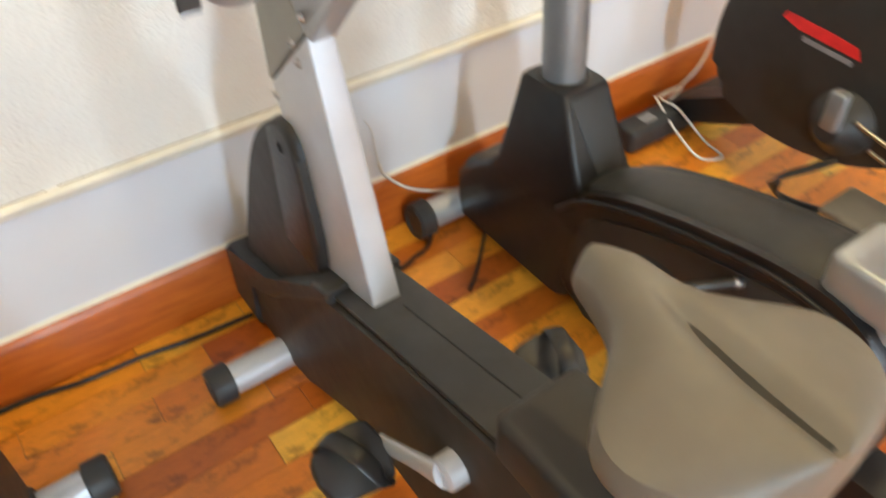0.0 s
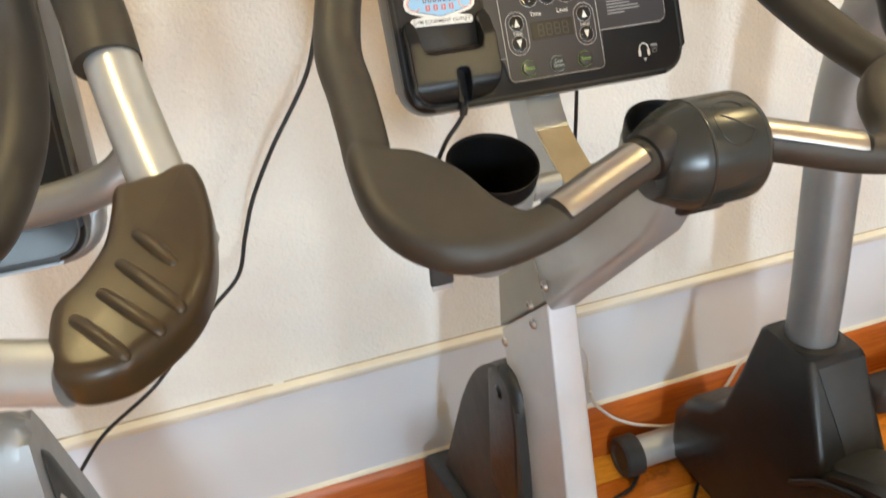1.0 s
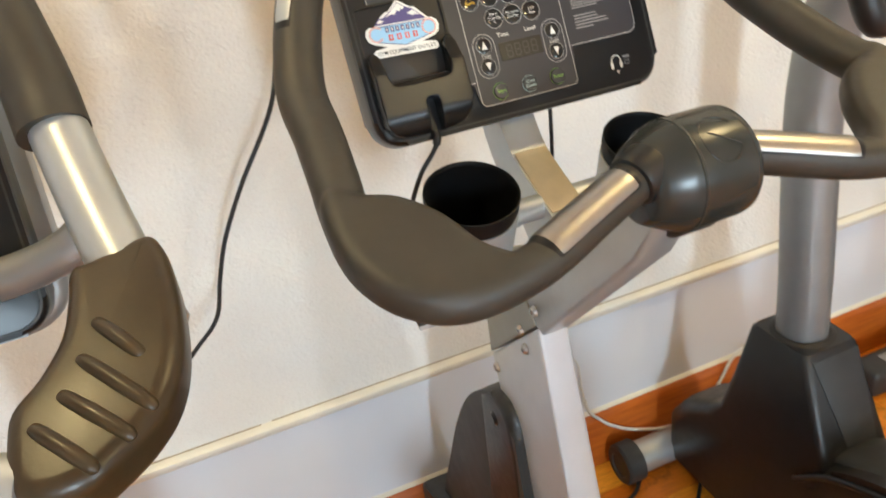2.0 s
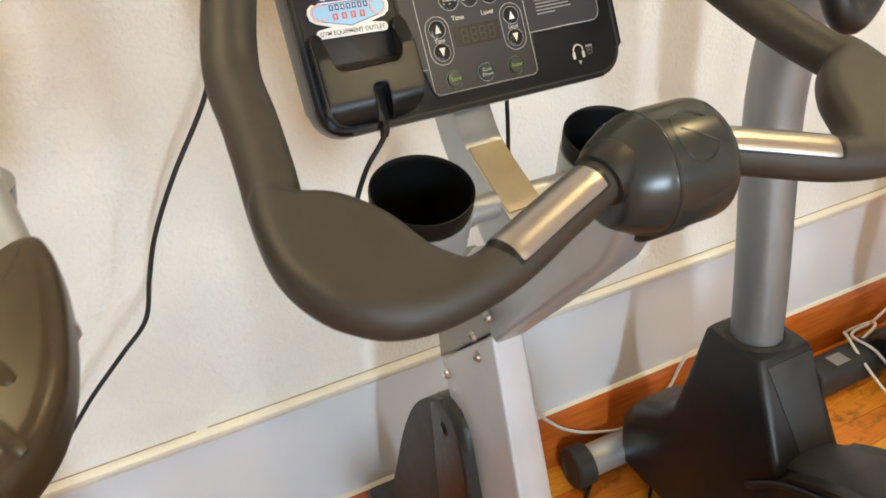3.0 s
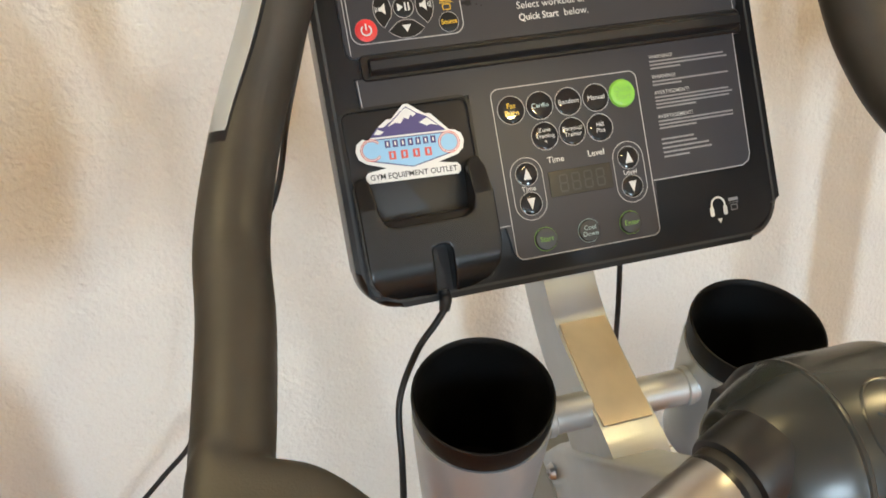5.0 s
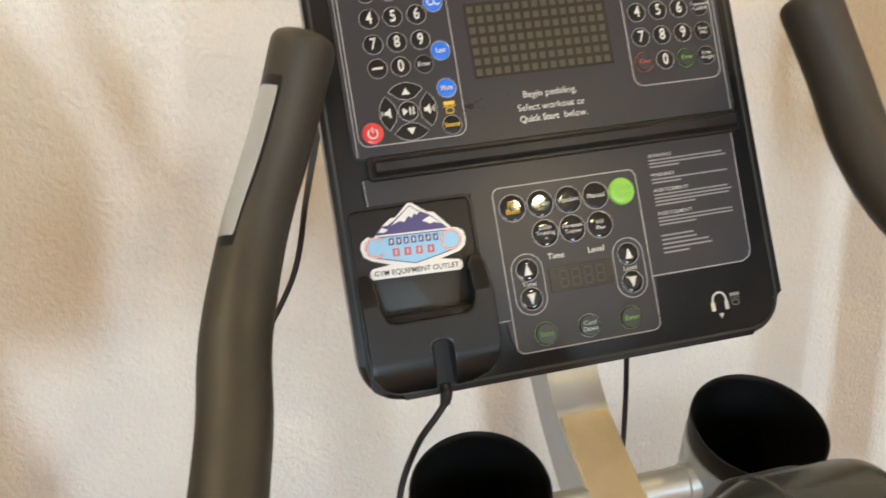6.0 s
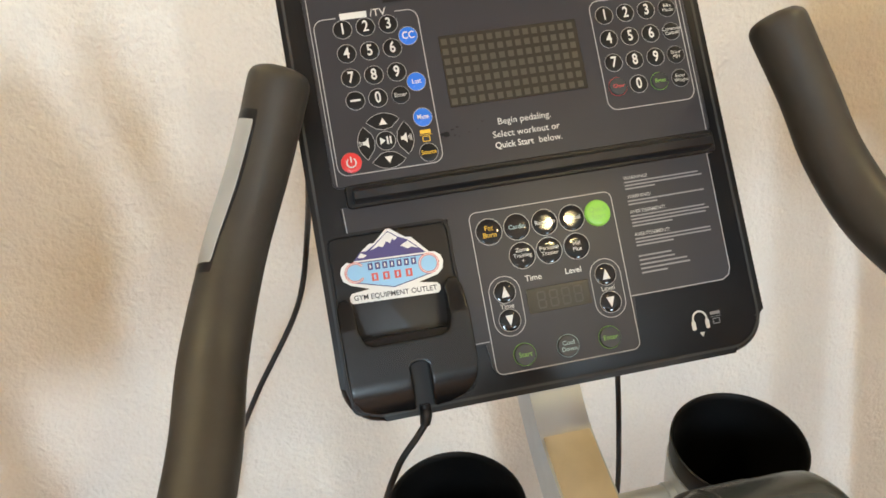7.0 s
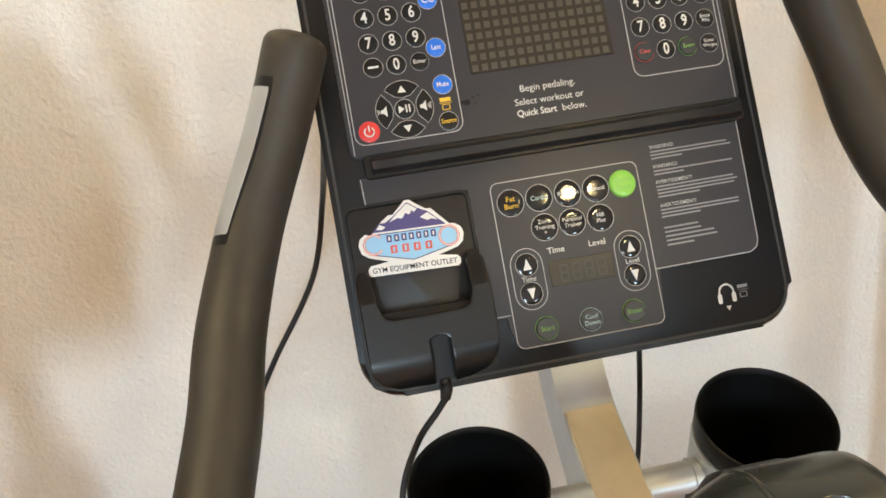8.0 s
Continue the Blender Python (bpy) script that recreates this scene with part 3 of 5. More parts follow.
def saddle(bike, x, z=0.885):
    """A broad padded saddle, its nose towards the wall, with a groove along the middle."""
    bm = bmesh.new()
    rows, cols, grid = 30, 72, []
    outline = smooth_line([(0.0, 0.016, 0), (0.04, 0.029, 0), (0.18, 0.038, 0), (0.34, 0.055, 0), (0.48, 0.103, 0), (0.60, 0.138, 0), (0.74, 0.142, 0), (0.88, 0.115, 0), (0.97, 0.07, 0), (1.0, 0.03, 0)], 8)
    for i in range(rows):
        t = i / (rows - 1)
        t = 0.5 - 0.5 * math.cos(math.pi * t)
        j = max(k for k in range(len(outline) - 1) if outline[k].x <= t + 1e-9) if t < 1 else len(outline) - 2
        a, b = outline[j], outline[j + 1]
        half = 1.0 * (a.y + (b.y - a.y) * (t - a.x) / max(b.x - a.x, 1e-6))
        y = 0.562 - 0.305 * t
        ring = []
        for k in range(cols):
            an = 2 * math.pi * k / cols
            c, s = math.cos(an), math.sin(an)
            px = half * math.copysign(abs(c) ** (1.3 if s >= 0 else 0.85), c)
            edge = (abs(px) / max(half, 1e-4)) ** 2.6
            thick = 0.030 + 0.018 * t
            if s >= 0:
                pz = z - 0.028 * edge - 0.02 * max(0, 0.15 - t) / 0.15 + 0.012 * max(0, t - 0.7) / 0.3
                if t > 0.25:
                    pz -= 0.013 * math.exp(-((px - 0.004) / 0.012) ** 2) * min(1, (t - 0.25) * 4)
                pz = z - 0.05 + (pz - z + 0.05) * min(1, 4 * s)
            else:
                pz = z - 0.05 + s * thick
            ring.append(bm.verts.new((x + 0.020 + px, y, pz)))
        grid.append(ring)
    for a, b in zip(grid, grid[1:]):
        for k in range(cols):
            bm.faces.new((a[k], a[(k + 1) % cols], b[(k + 1) % cols], b[k]))
    bm.faces.new(grid[0])
    bm.faces.new(grid[-1][::-1])
    yaw = Matrix.Translation((x + 0.02, 0.257, 0)) @ Matrix.Rotation(radians(-6), 4, "Z") @ Matrix.Translation((-x - 0.02, -0.257, 0))
    bmesh.ops.transform(bm, matrix=yaw, verts=bm.verts)
    sd = part("saddle", bm, VINYL, bike, "broad grey vinyl saddle with a centre groove")
    # strip darker than the vinyl along the bottom of the dip
    gr = sweep([(x + 0.024, 0.440, z - 0.0100), (x + 0.024, 0.400, z - 0.0122), (x + 0.024, 0.348, z - 0.0120), (x + 0.024, 0.300, z - 0.0066), (x + 0.024, 0.266, z - 0.0012)], [0.0015, 0.006, 0.0095, 0.0085, 0.003], 10, 6, flat=0.22, up=(0, 0, 1))
    bmesh.ops.transform(gr, matrix=yaw, verts=gr.verts)
    part("groove", gr, SEAM, sd, "dark strip along the groove")
    part("seat_post", sweep([(x + 0.01, 0.385, z - 0.07), (x + 0.005, 0.40, 0.70), (x, 0.425, 0.55)], 0.030, 24, 4), CHARCOAL, bike, "dark seat post")
    part("seat_clamp", box(x - 0.068, x + 0.066, 0.34, 0.565, 0.575, 0.662, 0.016, 3), BODY, bike, "raised dark seat post housing")
    lev = sweep([(x + 0.04, 0.42, 0.64), (x + 0.09, 0.44, 0.66), (x + 0.125, 0.46, 0.665)], [0.010, 0.008, 0.010], 14, 6)
    part("seat_lever", lev, CHARCOAL, bike, "dark seat adjustment lever")


def shell_patch(points, r, a0, a1, up, n=8, sides=14):
    """A curved metal plate lying on part of a tube."""
    bm = bmesh.new()
    pos = smooth_line(points, n)
    rows = []
    for i, q in enumerate(pos):
        t = (pos[min(i + 1, len(pos) - 1)] - pos[max(i - 1, 0)]).normalized()
        ref = (Vector(up) - t * Vector(up).dot(t)).normalized()
        side = t.cross(ref)
        f = i / (len(pos) - 1)
        pinch = min(1, 0.80 + 0.20 * math.sqrt(max(0.0, 1 - (abs(2 * f - 1)) ** 12)))
        row = []
        for k in range(sides + 1):
            a = radians((a0 + a1) / 2 + (k / sides - 0.5) * (a1 - a0) * pinch)
            rr = r if 0 < k < sides and 0 < i < len(pos) - 1 else r - 0.0015
            row.append(bm.verts.new(q + ref * math.cos(a) * rr + side * math.sin(a) * rr))
        rows.append(row)
    for a, b in zip(rows, rows[1:]):
        for k in range(sides):
            bm.faces.new((a[k], a[k + 1], b[k + 1], b[k]))
    return bm


PAD_M = Matrix.Translation((0, 0.745, 1.210)) @ Matrix.Rotation(math.atan(0.4), 4, "X")


def handlebar(bike, x):
    """Both padded horns with their pulse plates and the barrel in the middle."""
    for s in (-1, 1):
        def q(dx, y, z):
            return (x + s * dx, y, z)
        grip = [q(0.045, 0.792, 1.222), q(0.09, 0.777, 1.212), q(0.15, 0.756, 1.199), q(0.205, 0.750, 1.193), q(0.241, 0.762, 1.197), q(0.264, 0.798, 1.211), q(0.2665, 0.845, 1.227), *([q(0.261, 0.896, 1.2445), q(0.256, 0.948, 1.262), q(0.252, 1.008, 1.289), q(0.232, 1.055, 1.341), q(0.204, 1.083, 1.398), q(0.1815, 1.102, 1.451)] if s < 0 else [q(0.258, 0.905, 1.246), q(0.245, 0.957, 1.271), q(0.230, 1.008, 1.303), q(0.220, 1.045, 1.345), q(0.214, 1.070, 1.390), q(0.202, 1.094, 1.443)])]
        tube = sweep(grip, [0.0185, 0.0185, 0.0180, 0.0178, 0.0178, 0.0185, 0.0200, 0.0212, 0.0222, 0.0230, 0.0225, 0.0220, 0.0228], 28, 8, soft_end=True)
        plan = [(0.253, 0.851), (0.225, 0.839), (0.200, 0.812), (0.184, 0.778), (0.165, 0.758), (0.163, 0.744), (0.205, 0.732), (0.241, 0.738), (0.267, 0.757), (0.284, 0.790), (0.287, 0.83), (0.282, 0.856), (0.270, 0.864)]
        k = math.cos(math.atan(0.4))
        plan = round_path([(x + s * a, (b - 0.745) / k) for a, b in plan], 5)
        horn = part("horn", fused([tube, cushion(plan, -0.034, 0.0005, 0.0125, PAD_M)]), RUBBER, bike, "brown-grey rubber handlebar horn with a flat elbow pad")
        part("plate_edge", shell_patch([q(0.0520, 0.7896, 1.2204), q(0.10, 0.774, 1.210), q(0.1505, 0.7562, 1.1990)], 0.0189, -64, 64, (0, -0.22, 0.97)), BEZEL, horn, "dark gap round the plate")
        part("pulse_plate", shell_patch([q(0.0545, 0.7888, 1.2199), q(0.10, 0.774, 1.210), q(0.148, 0.757, 1.1995)], 0.0193, -58, 58, (0, -0.22, 0.97)), CHROME, horn, "polished steel pulse plate")
        line = smooth_line(grip, 8)[(77 if s < 0 else 73):(94 if s < 0 else 91)]
        lo, hi, face = (-10, 46, (-0.97, -0.45, 0.1)) if s < 0 else (-24, 24, (1.0, 0.15, 0.1))
        part("thumb_edge", shell_patch(line, 0.0226, lo - 1, hi + 1, face, 1), BEZEL, horn, "dark plate surround")
        part("thumb_plate", shell_patch(line[1:-1], 0.0231, lo + 5, hi - 4, face, 1), SILVER, horn, "bright steel inset strip")
        ring = revolve([(0.0185, 0), (0.0215, 0.001), (0.0225, 0.004), (0.0225, 0.024)], axis_to(q(0.0505, 0.7900, 1.2207), q(0.012, 0.8025, 1.2295)), 28)
        part("grip_collar", ring, BLACK, horn)
    m = axis_to((x - 0.038, 0.803, 1.209), (x + 0.06, 0.803, 1.209)) @ Matrix.Scale(0.885, 4)
    prof = [(0, 0.0), (0.033, 0.0), (0.0375, 0.002), (0.0425, 0.010), (0.0475, 0.020), (0.0518, 0.030), (0.0538, 0.036), (0.0546, 0.041), (0.0548, 0.060), (0.0545, 0.094), (0.0532, 0.101), (0.0495, 0.1055), (0.040, 0.1075), (0, 0.108)]
    hub = part("centre_barrel", revolve(prof, m, 56), HUBMAT, bike, "glossy charcoal barrel between the grips")
    part("barrel_seam", revolve([(0.0535, 0.0370), (0.0552, 0.0385), (0.0553, 0.0405), (0.0540, 0.0425)], m, 56), HUBMAT, hub, "raised moulding seam")
    loop = []
    for k in range(25):
        a = radians(30 + 300 * k / 24)
        th = radians(38 + 26 * math.sin(a))
        loop.append((x + 0.022 + 0.017 * math.cos(a), 0.803 - 0.0481 * math.sin(th), 1.209 + 0.0481 * math.cos(th)))
    part("embossed_mark", sweep(loop, 0.0011, 8, 2), HUBMAT, hub, "embossed open loop mark")
    tail = [(x + 0.012 + 0.006 * k, 0.803 - 0.0481 * math.sin(radians(30 + 5 * k)), 1.209 + 0.0481 * math.cos(radians(30 + 5 * k))) for k in range(5)]
    part("embossed_mark", sweep(tail, 0.0011, 8, 3), HUBMAT, hub)
    saddle_block = round_path([(0.785, 1.160), (0.82, 1.152), (0.855, 1.165), (0.862, 1.205), (0.845, 1.238), (0.80, 1.240), (0.775, 1.20)], 4)
    part("barrel_base", profile_x(saddle_block, x - 0.014, x + 0.040, 0.012, 4), BLACK, bike, "dark clamp under the barrel")


def cups(bike, x, y=0.978, z=1.156):
    part("cup_bar", sweep([(x - 0.0630, y + 0.016, z - 0.048), (x + 0.0630, y + 0.016, z - 0.048)], 0.0138, 20, 1), SILVER, bike, "silver cross bar carrying the cups")
    for s in (-1, 1):
        cy = y if s < 0 else y + 0.006
        m = axis_to((x + s * (0.109 if s < 0 else 0.1085), cy, z), (x + s * (0.109 if s < 0 else 0.1085), cy - 0.032, z + 0.1))
        cup = part("cup_holder", revolve([(0.0470, -0.0225), (0.0492, -0.0225), (0.0497, -0.025), (0.0485, -0.050), (0.0455, -0.10), (0.0430, -0.135), (0.039, -0.14), (0, -0.14)], m, 48), SILVER, bike, "silver tapered cup holder")
        part("cup_liner", revolve([(0.0400, -0.130), (0.0440, -0.060), (0.0465, -0.026), (0.0478, -0.022), (0.0492, -0.016), (0.0500, -0.004), (0.0497, -0.0005), (0.0487, 0.0), (0.0474, -0.0012), (0.0466, -0.006), (0.0430, -0.06), (0.0395, -0.12), (0.037, -0.124), (0, -0.124)], m, 48), LINER, cup, "black plastic cup liner")
        part("bar_collar", revolve([(0.0140, 0), (0.0152, 0.001), (0.0152, 0.006), (0.0140, 0.007)], axis_to((x + s * 0.053, y + 0.016, z - 0.048), (x + s * 0.06, y + 0.016, z - 0.048)), 24), SILVER, bike)


def neck(bike, x):
    face = [(0.930, 1.080), (0.948, 1.098), (0.965, 1.108), (1.010, 1.128), (1.050, 1.149), (1.074, 1.176), (1.088, 1.206), (1.098, 1.250)]
    back = [(1.150, 1.250), (1.138, 1.195), (1.120, 1.150), (1.090, 1.112), (1.045, 1.075), (1.000, 1.035), (0.955, 1.045)]
    line = [(v.x, v.y) for v in smooth_line([(a, b, 0) for a, b in face], 4)] + [(v.x, v.y) for v in smooth_line([(a, b, 0) for a, b in back], 4)]
    part("neck", profile_x(line, x - 0.026, x + 0.0175, 0.005), SILVER, bike, "curved silver console neck")
    # lower facet of the same silver neck, its warm reflection painted on
    top = smooth_line([(0.968, 1.1095, 0), (1.010, 1.1285, 0), (1.049, 1.149, 0)], 5)
    plate = [(v.x - 0.0008, v.y + 0.0018) for v in top] + [(v.x + 0.002, v.y - 0.003) for v in reversed(top)]
    part("neck_plate", profile_x(plate, x - 0.0240, x + 0.0155, 0.0008, 1), WARMFACET, bike, "lower facet of the silver neck, warm reflection painted in")


# ---- console ----
TILT_BACK = math.atan(0.437)


def console_pose(x):
    return Matrix.Translation((x + 0.002, 1.094, 1.315)) @ Matrix.Rotation(math.pi / 2 - TILT_BACK, 4, "X")


def console_shell(bike, x, drop=0.0):
    m = Matrix.Translation((0, -0.3 * drop, -drop)) @ console_pose(x)
    body = part("console", slab(rounded(-0.1785, 0.170, -0.1300, 0.275, 0.031, 8), -0.046, -0.0035, m, 0.009, 4), BEZEL, bike, "black moulded console housing")
    part("console_rim", ribbon(rounded(-0.1735, 0.1645, -0.1250, 0.27, 0.027, 8), 0.0022, -0.0030, m), CHARCOAL, body)
    return body


def dome(u, v, r, h, m, sides=28):
    return revolve([(r, -0.001), (r, h * 0.35), (r * 0.97, h * 0.75), (r * 0.90, h * 0.96), (r * 0.6, h * 0.99), (0, h)], m @ Matrix.Translation((u, v, 0)), sides)


def ring(u, v, r, width, w, m, sides=36):
    return ribbon([(u + r * math.cos(2 * math.pi * k / sides), v + r * math.sin(2 * math.pi * k / sides)) for k in range(sides)], width, w, m)


def key(body, m, u, v, r, text, material=None, ink=None, size=0.006, h=0.0012, rim=None, bold=0.0, squeeze=1.0, line=0.95, label=""):
    material, ink, rim = material or KEY, ink or INK, rim or RINGINK
    part("button", dome(u, v, r, h, m), material, body, label)
    part("button_ring", ring(u, v, r * 1.02, r * 0.045, 0.0007, m), rim, body)
    rows = text.split("|") if text else []
    words = [lettering(t, u, v + ((len(rows) - 1) / 2 - i) * size * line, size, h + 0.0005, m, bold=bold, squeeze=squeeze) for i, t in enumerate(rows)]
    if words:
        part("legend", join(words), ink, body, smooth=False)


def poly(points, w, m):
    bm = bmesh.new()
    bm.faces.new([bm.verts.new(m @ Vector((a, b, w))) for a, b in points])
    return bm


def bars(rows, w, m):
    """Lines of unreadable print: (u, v, length, height)."""
    return join([poly([(u, v - h / 2), (u + n, v - h / 2), (u + n, v + h / 2), (u, v + h / 2)], w, m) for u, v, n, h in rows])


def console_face(bike, body, x):
    m = console_pose(x)
    part("overlay_upper", slab(rounded(-0.1585, 0.1555, 0.052, 0.262, 0.006, 4), -0.004, 0.0, m, 0.0006, 1), OVERLAY, body, "charcoal printed control overlay")
    low = [(-0.1555, 0.037), (0.1485, 0.037), (0.1475, -0.061), (0.1455, -0.067), (0.1395, -0.0705), (0.0625, -0.0705), (0.0600, -0.105), (0.0575, -0.1095), (0.0525, -0.1125), (-0.0525, -0.1125), (-0.0575, -0.1095), (-0.0600, -0.105), (-0.0620, -0.086), (-0.074, -0.086), (-0.0740, 0.016), (-0.1545, 0.016)]
    part("overlay_lower", slab(low, -0.004, 0.0, m, 0.0004, 1), OVERLAY, body, "charcoal printed control overlay")
    # reading ledge in its slot
    part("ledge_slot", slab(rounded(-0.150, 0.156, 0.0345, 0.0535, 0.004, 4), -0.0045, 0.0012, m, 0.001, 1), BEZEL, body)
    lip = slab([(0.0375, 0.0), (0.0385, 0.0085), (0.0405, 0.0105), (0.0465, 0.0105), (0.0490, 0.007), (0.0505, 0.0)], -0.144, 0.150, m @ Matrix(((0, 0, 1, 0), (1, 0, 0, 0), (0, 1, 0, 0), (0, 0, 0, 1))), 0.001, 2)
    part("ledge", lip, BLACK, body, "black reading ledge")
    # printed frames
    lines = [ribbon(rounded(-0.1525, -0.0690, 0.0612, 0.1875, 0.008), 0.0007, 0.0004, m), ribbon(rounded(0.0730, 0.1485, 0.0815, 0.1745, 0.008), 0.0007, 0.0004, m),
             ribbon(rounded(-0.0580, 0.0597, -0.1115, 0.0165, 0.006), 0.0007, 0.0004, m), ribbon([(-0.1555, 0.26), (-0.1550, 0.054)], 0.0006, 0.0004, m, False), ribbon([(0.1525, 0.26), (0.1515, 0.054)], 0.0006, 0.0004, m, False),
             ribbon([(-0.1540, 0.036), (-0.1535, 0.0165)], 0.0006, 0.0004, m, False), ribbon([(0.1478, 0.036), (0.1467, -0.061), (0.1445, -0.0665), (0.139, -0.0697), (0.0602, -0.0697)], 0.0007, 0.0004, m, False),
             ribbon([(-0.0745, -0.0848), (-0.0595, -0.0848)], 0.0006, 0.0004, m, False)]
    for a in (-0.0405, 0.0425):
        lines.append(ribbon(rounded(a - 0.0125, a + 0.0125, -0.0835, -0.0365, 0.0124, 8), 0.0006, 0.0004, m))
    for n in lines:
        part("printed_line", n, RINGINK, body, smooth=False)
    part("line_gap", bars([(-0.134, 0.1875, 0.047, 0.003)], 0.0006, m), OVERLAY, body, smooth=False)
    part("legend", bars([(-0.131, 0.1880, 0.0215, 0.0052)], 0.0009, m), INK, body, smooth=False)
    part("legend", lettering("/TV", -0.1005, 0.1880, 0.0088, 0.0009, m), INK, body, smooth=False)
    # keypads
    for i, t in enumerate("123456789"):
        key(body, m, -0.1303 + 0.0183 * (i % 3), 0.1776 - 0.0199 * (i // 3), 0.0074, t, size=0.0125, bold=0.018, squeeze=0.78)
        key(body, m, 0.0845 + 0.0183 * (i % 3), 0.1613 - 0.0203 * (i // 3), 0.0074, t, size=0.0125, bold=0.018, squeeze=0.78)
    key(body, m, -0.1119, 0.1190, 0.0074, "0", size=0.0125, bold=0.018, squeeze=0.78)
    key(body, m, 0.1021, 0.1003, 0.0074, "0", size=0.0125, bold=0.018, squeeze=0.78)
    key(body, m, -0.1298, 0.1192, 0.0074, "")
    part("legend", bars([(-0.1338, 0.1192, 0.008, 0.0017)], 0.0017, m), INK, body, smooth=False)
    key(body, m, -0.0938, 0.1188, 0.0070, "Enter", size=0.0047, rim=GREYINK)
    for v, t in ((0.1659, "CC"), (0.1279, "Last"), (0.0986, "Mute")):
        key(body, m, -0.0796, v, 0.0074, t, BLUE, INK, 0.0085 if t == "CC" else 0.0054, bold=0.01, squeeze=0.85, label="round blue key")
    key(body, m, -0.0797, 0.0700, 0.0072, "Source", KEY, YELLOW, 0.0050, bold=0.012, squeeze=0.85)
    part("legend", bars([(-0.0840, 0.0868, 0.0085, 0.0030), (-0.0846, 0.0843, 0.0098, 0.0005)], 0.0009, m), YELLOW, body, smooth=False)
    part("legend", ribbon(rounded(-0.0825, -0.0770, 0.0790, 0.0830, 0.0005, 2), 0.0006, 0.0009, m), YELLOW, body, smooth=False)
    key(body, m, -0.1411, 0.0708, 0.0078, "", RED, rim=REDINK, label="round red power key")
    arc = [(-0.1411 + 0.0036 * math.sin(a), 0.0706 + 0.0036 * math.cos(a)) for a in (radians(35 + 290 * k / 16) for k in range(17))]
    part("legend", join([ribbon(arc, 0.0010, 0.0018, m, False), bars([(-0.1416, 0.0730, 0.0010, 0.0046)], 0.0018, m)]), INK, body, smooth=False)
    # arrow cluster
    cu, cv = -0.1116, 0.0842
    part("button", dome(cu, cv, 0.0074, 0.0012, m), KEY, body)
    part("button_ring", ring(cu, cv, 0.0076, 0.0004, 0.0009, m), RINGINK, body)
    part("legend", join([poly([(cu - 0.0046, cv - 0.003), (cu - 0.0002, cv), (cu - 0.0046, cv + 0.003)], 0.0018, m), bars([(cu + 0.0006, cv, 0.0013, 0.006), (cu + 0.0031, cv, 0.0013, 0.006)], 0.0018, m)]), INK, body, smooth=False)
    for ang in (0, 90, 180, 270):
        r = Matrix.Translation((cu, cv, 0)) @ Matrix.Rotation(radians(ang), 4, "Z")
        wedge = [(-0.0060, 0.0100), (0.0, 0.0087), (0.0060, 0.0100)] + [(0.0185 * math.sin(a), 0.0022 + 0.0200 * math.cos(a)) for a in (radians(46 - 9.2 * k) for k in range(11))]
        part("button", slab(wedge, 0.0, 0.0010, m @ r, 0.0004, 1), KEY, body, "black arrow key")
        part("button_ring", ribbon(wedge, 0.0004, 0.0012, m @ r), RINGINK, body, smooth=False)
        if ang in (0, 180):
            part("legend", poly([(-0.0032, 0.0128), (0.0032, 0.0128), (0, 0.0182)], 0.0016, m @ r), INK, body, smooth=False)
        else:
            c = r @ Vector((0, 0.0152, 0))
            icon = [poly([(c.x - 0.0032, c.y - 0.0014), (c.x - 0.0012, c.y - 0.0014), (c.x + 0.0016, c.y - 0.0042), (c.x + 0.0016, c.y + 0.0042), (c.x - 0.0012, c.y + 0.0014), (c.x - 0.0032, c.y + 0.0014)], 0.0016, m)]
            for k in range(2 if ang == 90 else 3):
                icon.append(bars([((c.x - 0.0046 - 0.0011 * k) if ang == 90 else (c.x + 0.0026 + 0.0011 * k), c.y, 0.0005, 0.0028 + 0.0014 * k)], 0.0016, m))
            part("legend", join(icon), INK, body, smooth=False)
    # dark marks beside the mute key
    rng = random.Random(5)
    for k in range(11):
        a, b, r = -0.0665 + 0.004 * k * rng.uniform(0.4, 0.85), 0.0795 + rng.uniform(-0.003, 0.005) + 0.0005 * k, rng.uniform(0.0004, 0.0010) * (1.9 if k < 4 else 0.9)
        part("smudge", poly([(a + r * math.cos(t) * 1.5, b + r * 0.8 * math.sin(t)) for t in (0.2, 1.3, 2.2, 3.4, 4.4, 5.5)], 0.0005, m), BEZEL, body, smooth=False)
    # right column and dome keys of the right keypad
    for i, t in enumerate(("Bike|Mode", "Comment|Cal/kW", "Enter|PIN", "Enter|Weight")):
        key(body, m, 0.1395 - 0.0003 * i, 0.1608 - 0.0202 * i, 0.0074, t, size=0.0040, rim=GREYINK)
    key(body, m, 0.0840, 0.1004, 0.0076, "Clear", DOME, REDINK, 0.0044, 0.0026, REDINK, label="glossy dome key ringed in red")
    key(body, m, 0.1203, 0.1000, 0.0074, "Enter", DOME, GREENINK, 0.0044, 0.0026, GREENINK, label="glossy dome key ringed in green")
    # main display
    scr = part("display", slab(rounded(-0.0560, 0.0592, 0.1030, 0.1622, 0.001, 2), -0.002, 0.0008, m, 0.0004, 1), LCD, body, "unlit dot-matrix display window")
    dots = bmesh.new()
    for i in range(15):
        for j in range(7):
            a, b = -0.0520 + 0.00752 * i, 0.1072 + 0.00825 * j
            q = [dots.verts.new(m @ Vector((a + du, b + dv, 0.0011))) for du, dv in ((-0.0024, -0.0026), (0.0024, -0.0026), (0.0024, 0.0026), (-0.0024, 0.0026))]
            dots.faces.new(q)
    part("display_dots", dots, DOT, scr, "grid of pale unlit squares", smooth=False)["kind"] = "stuff"
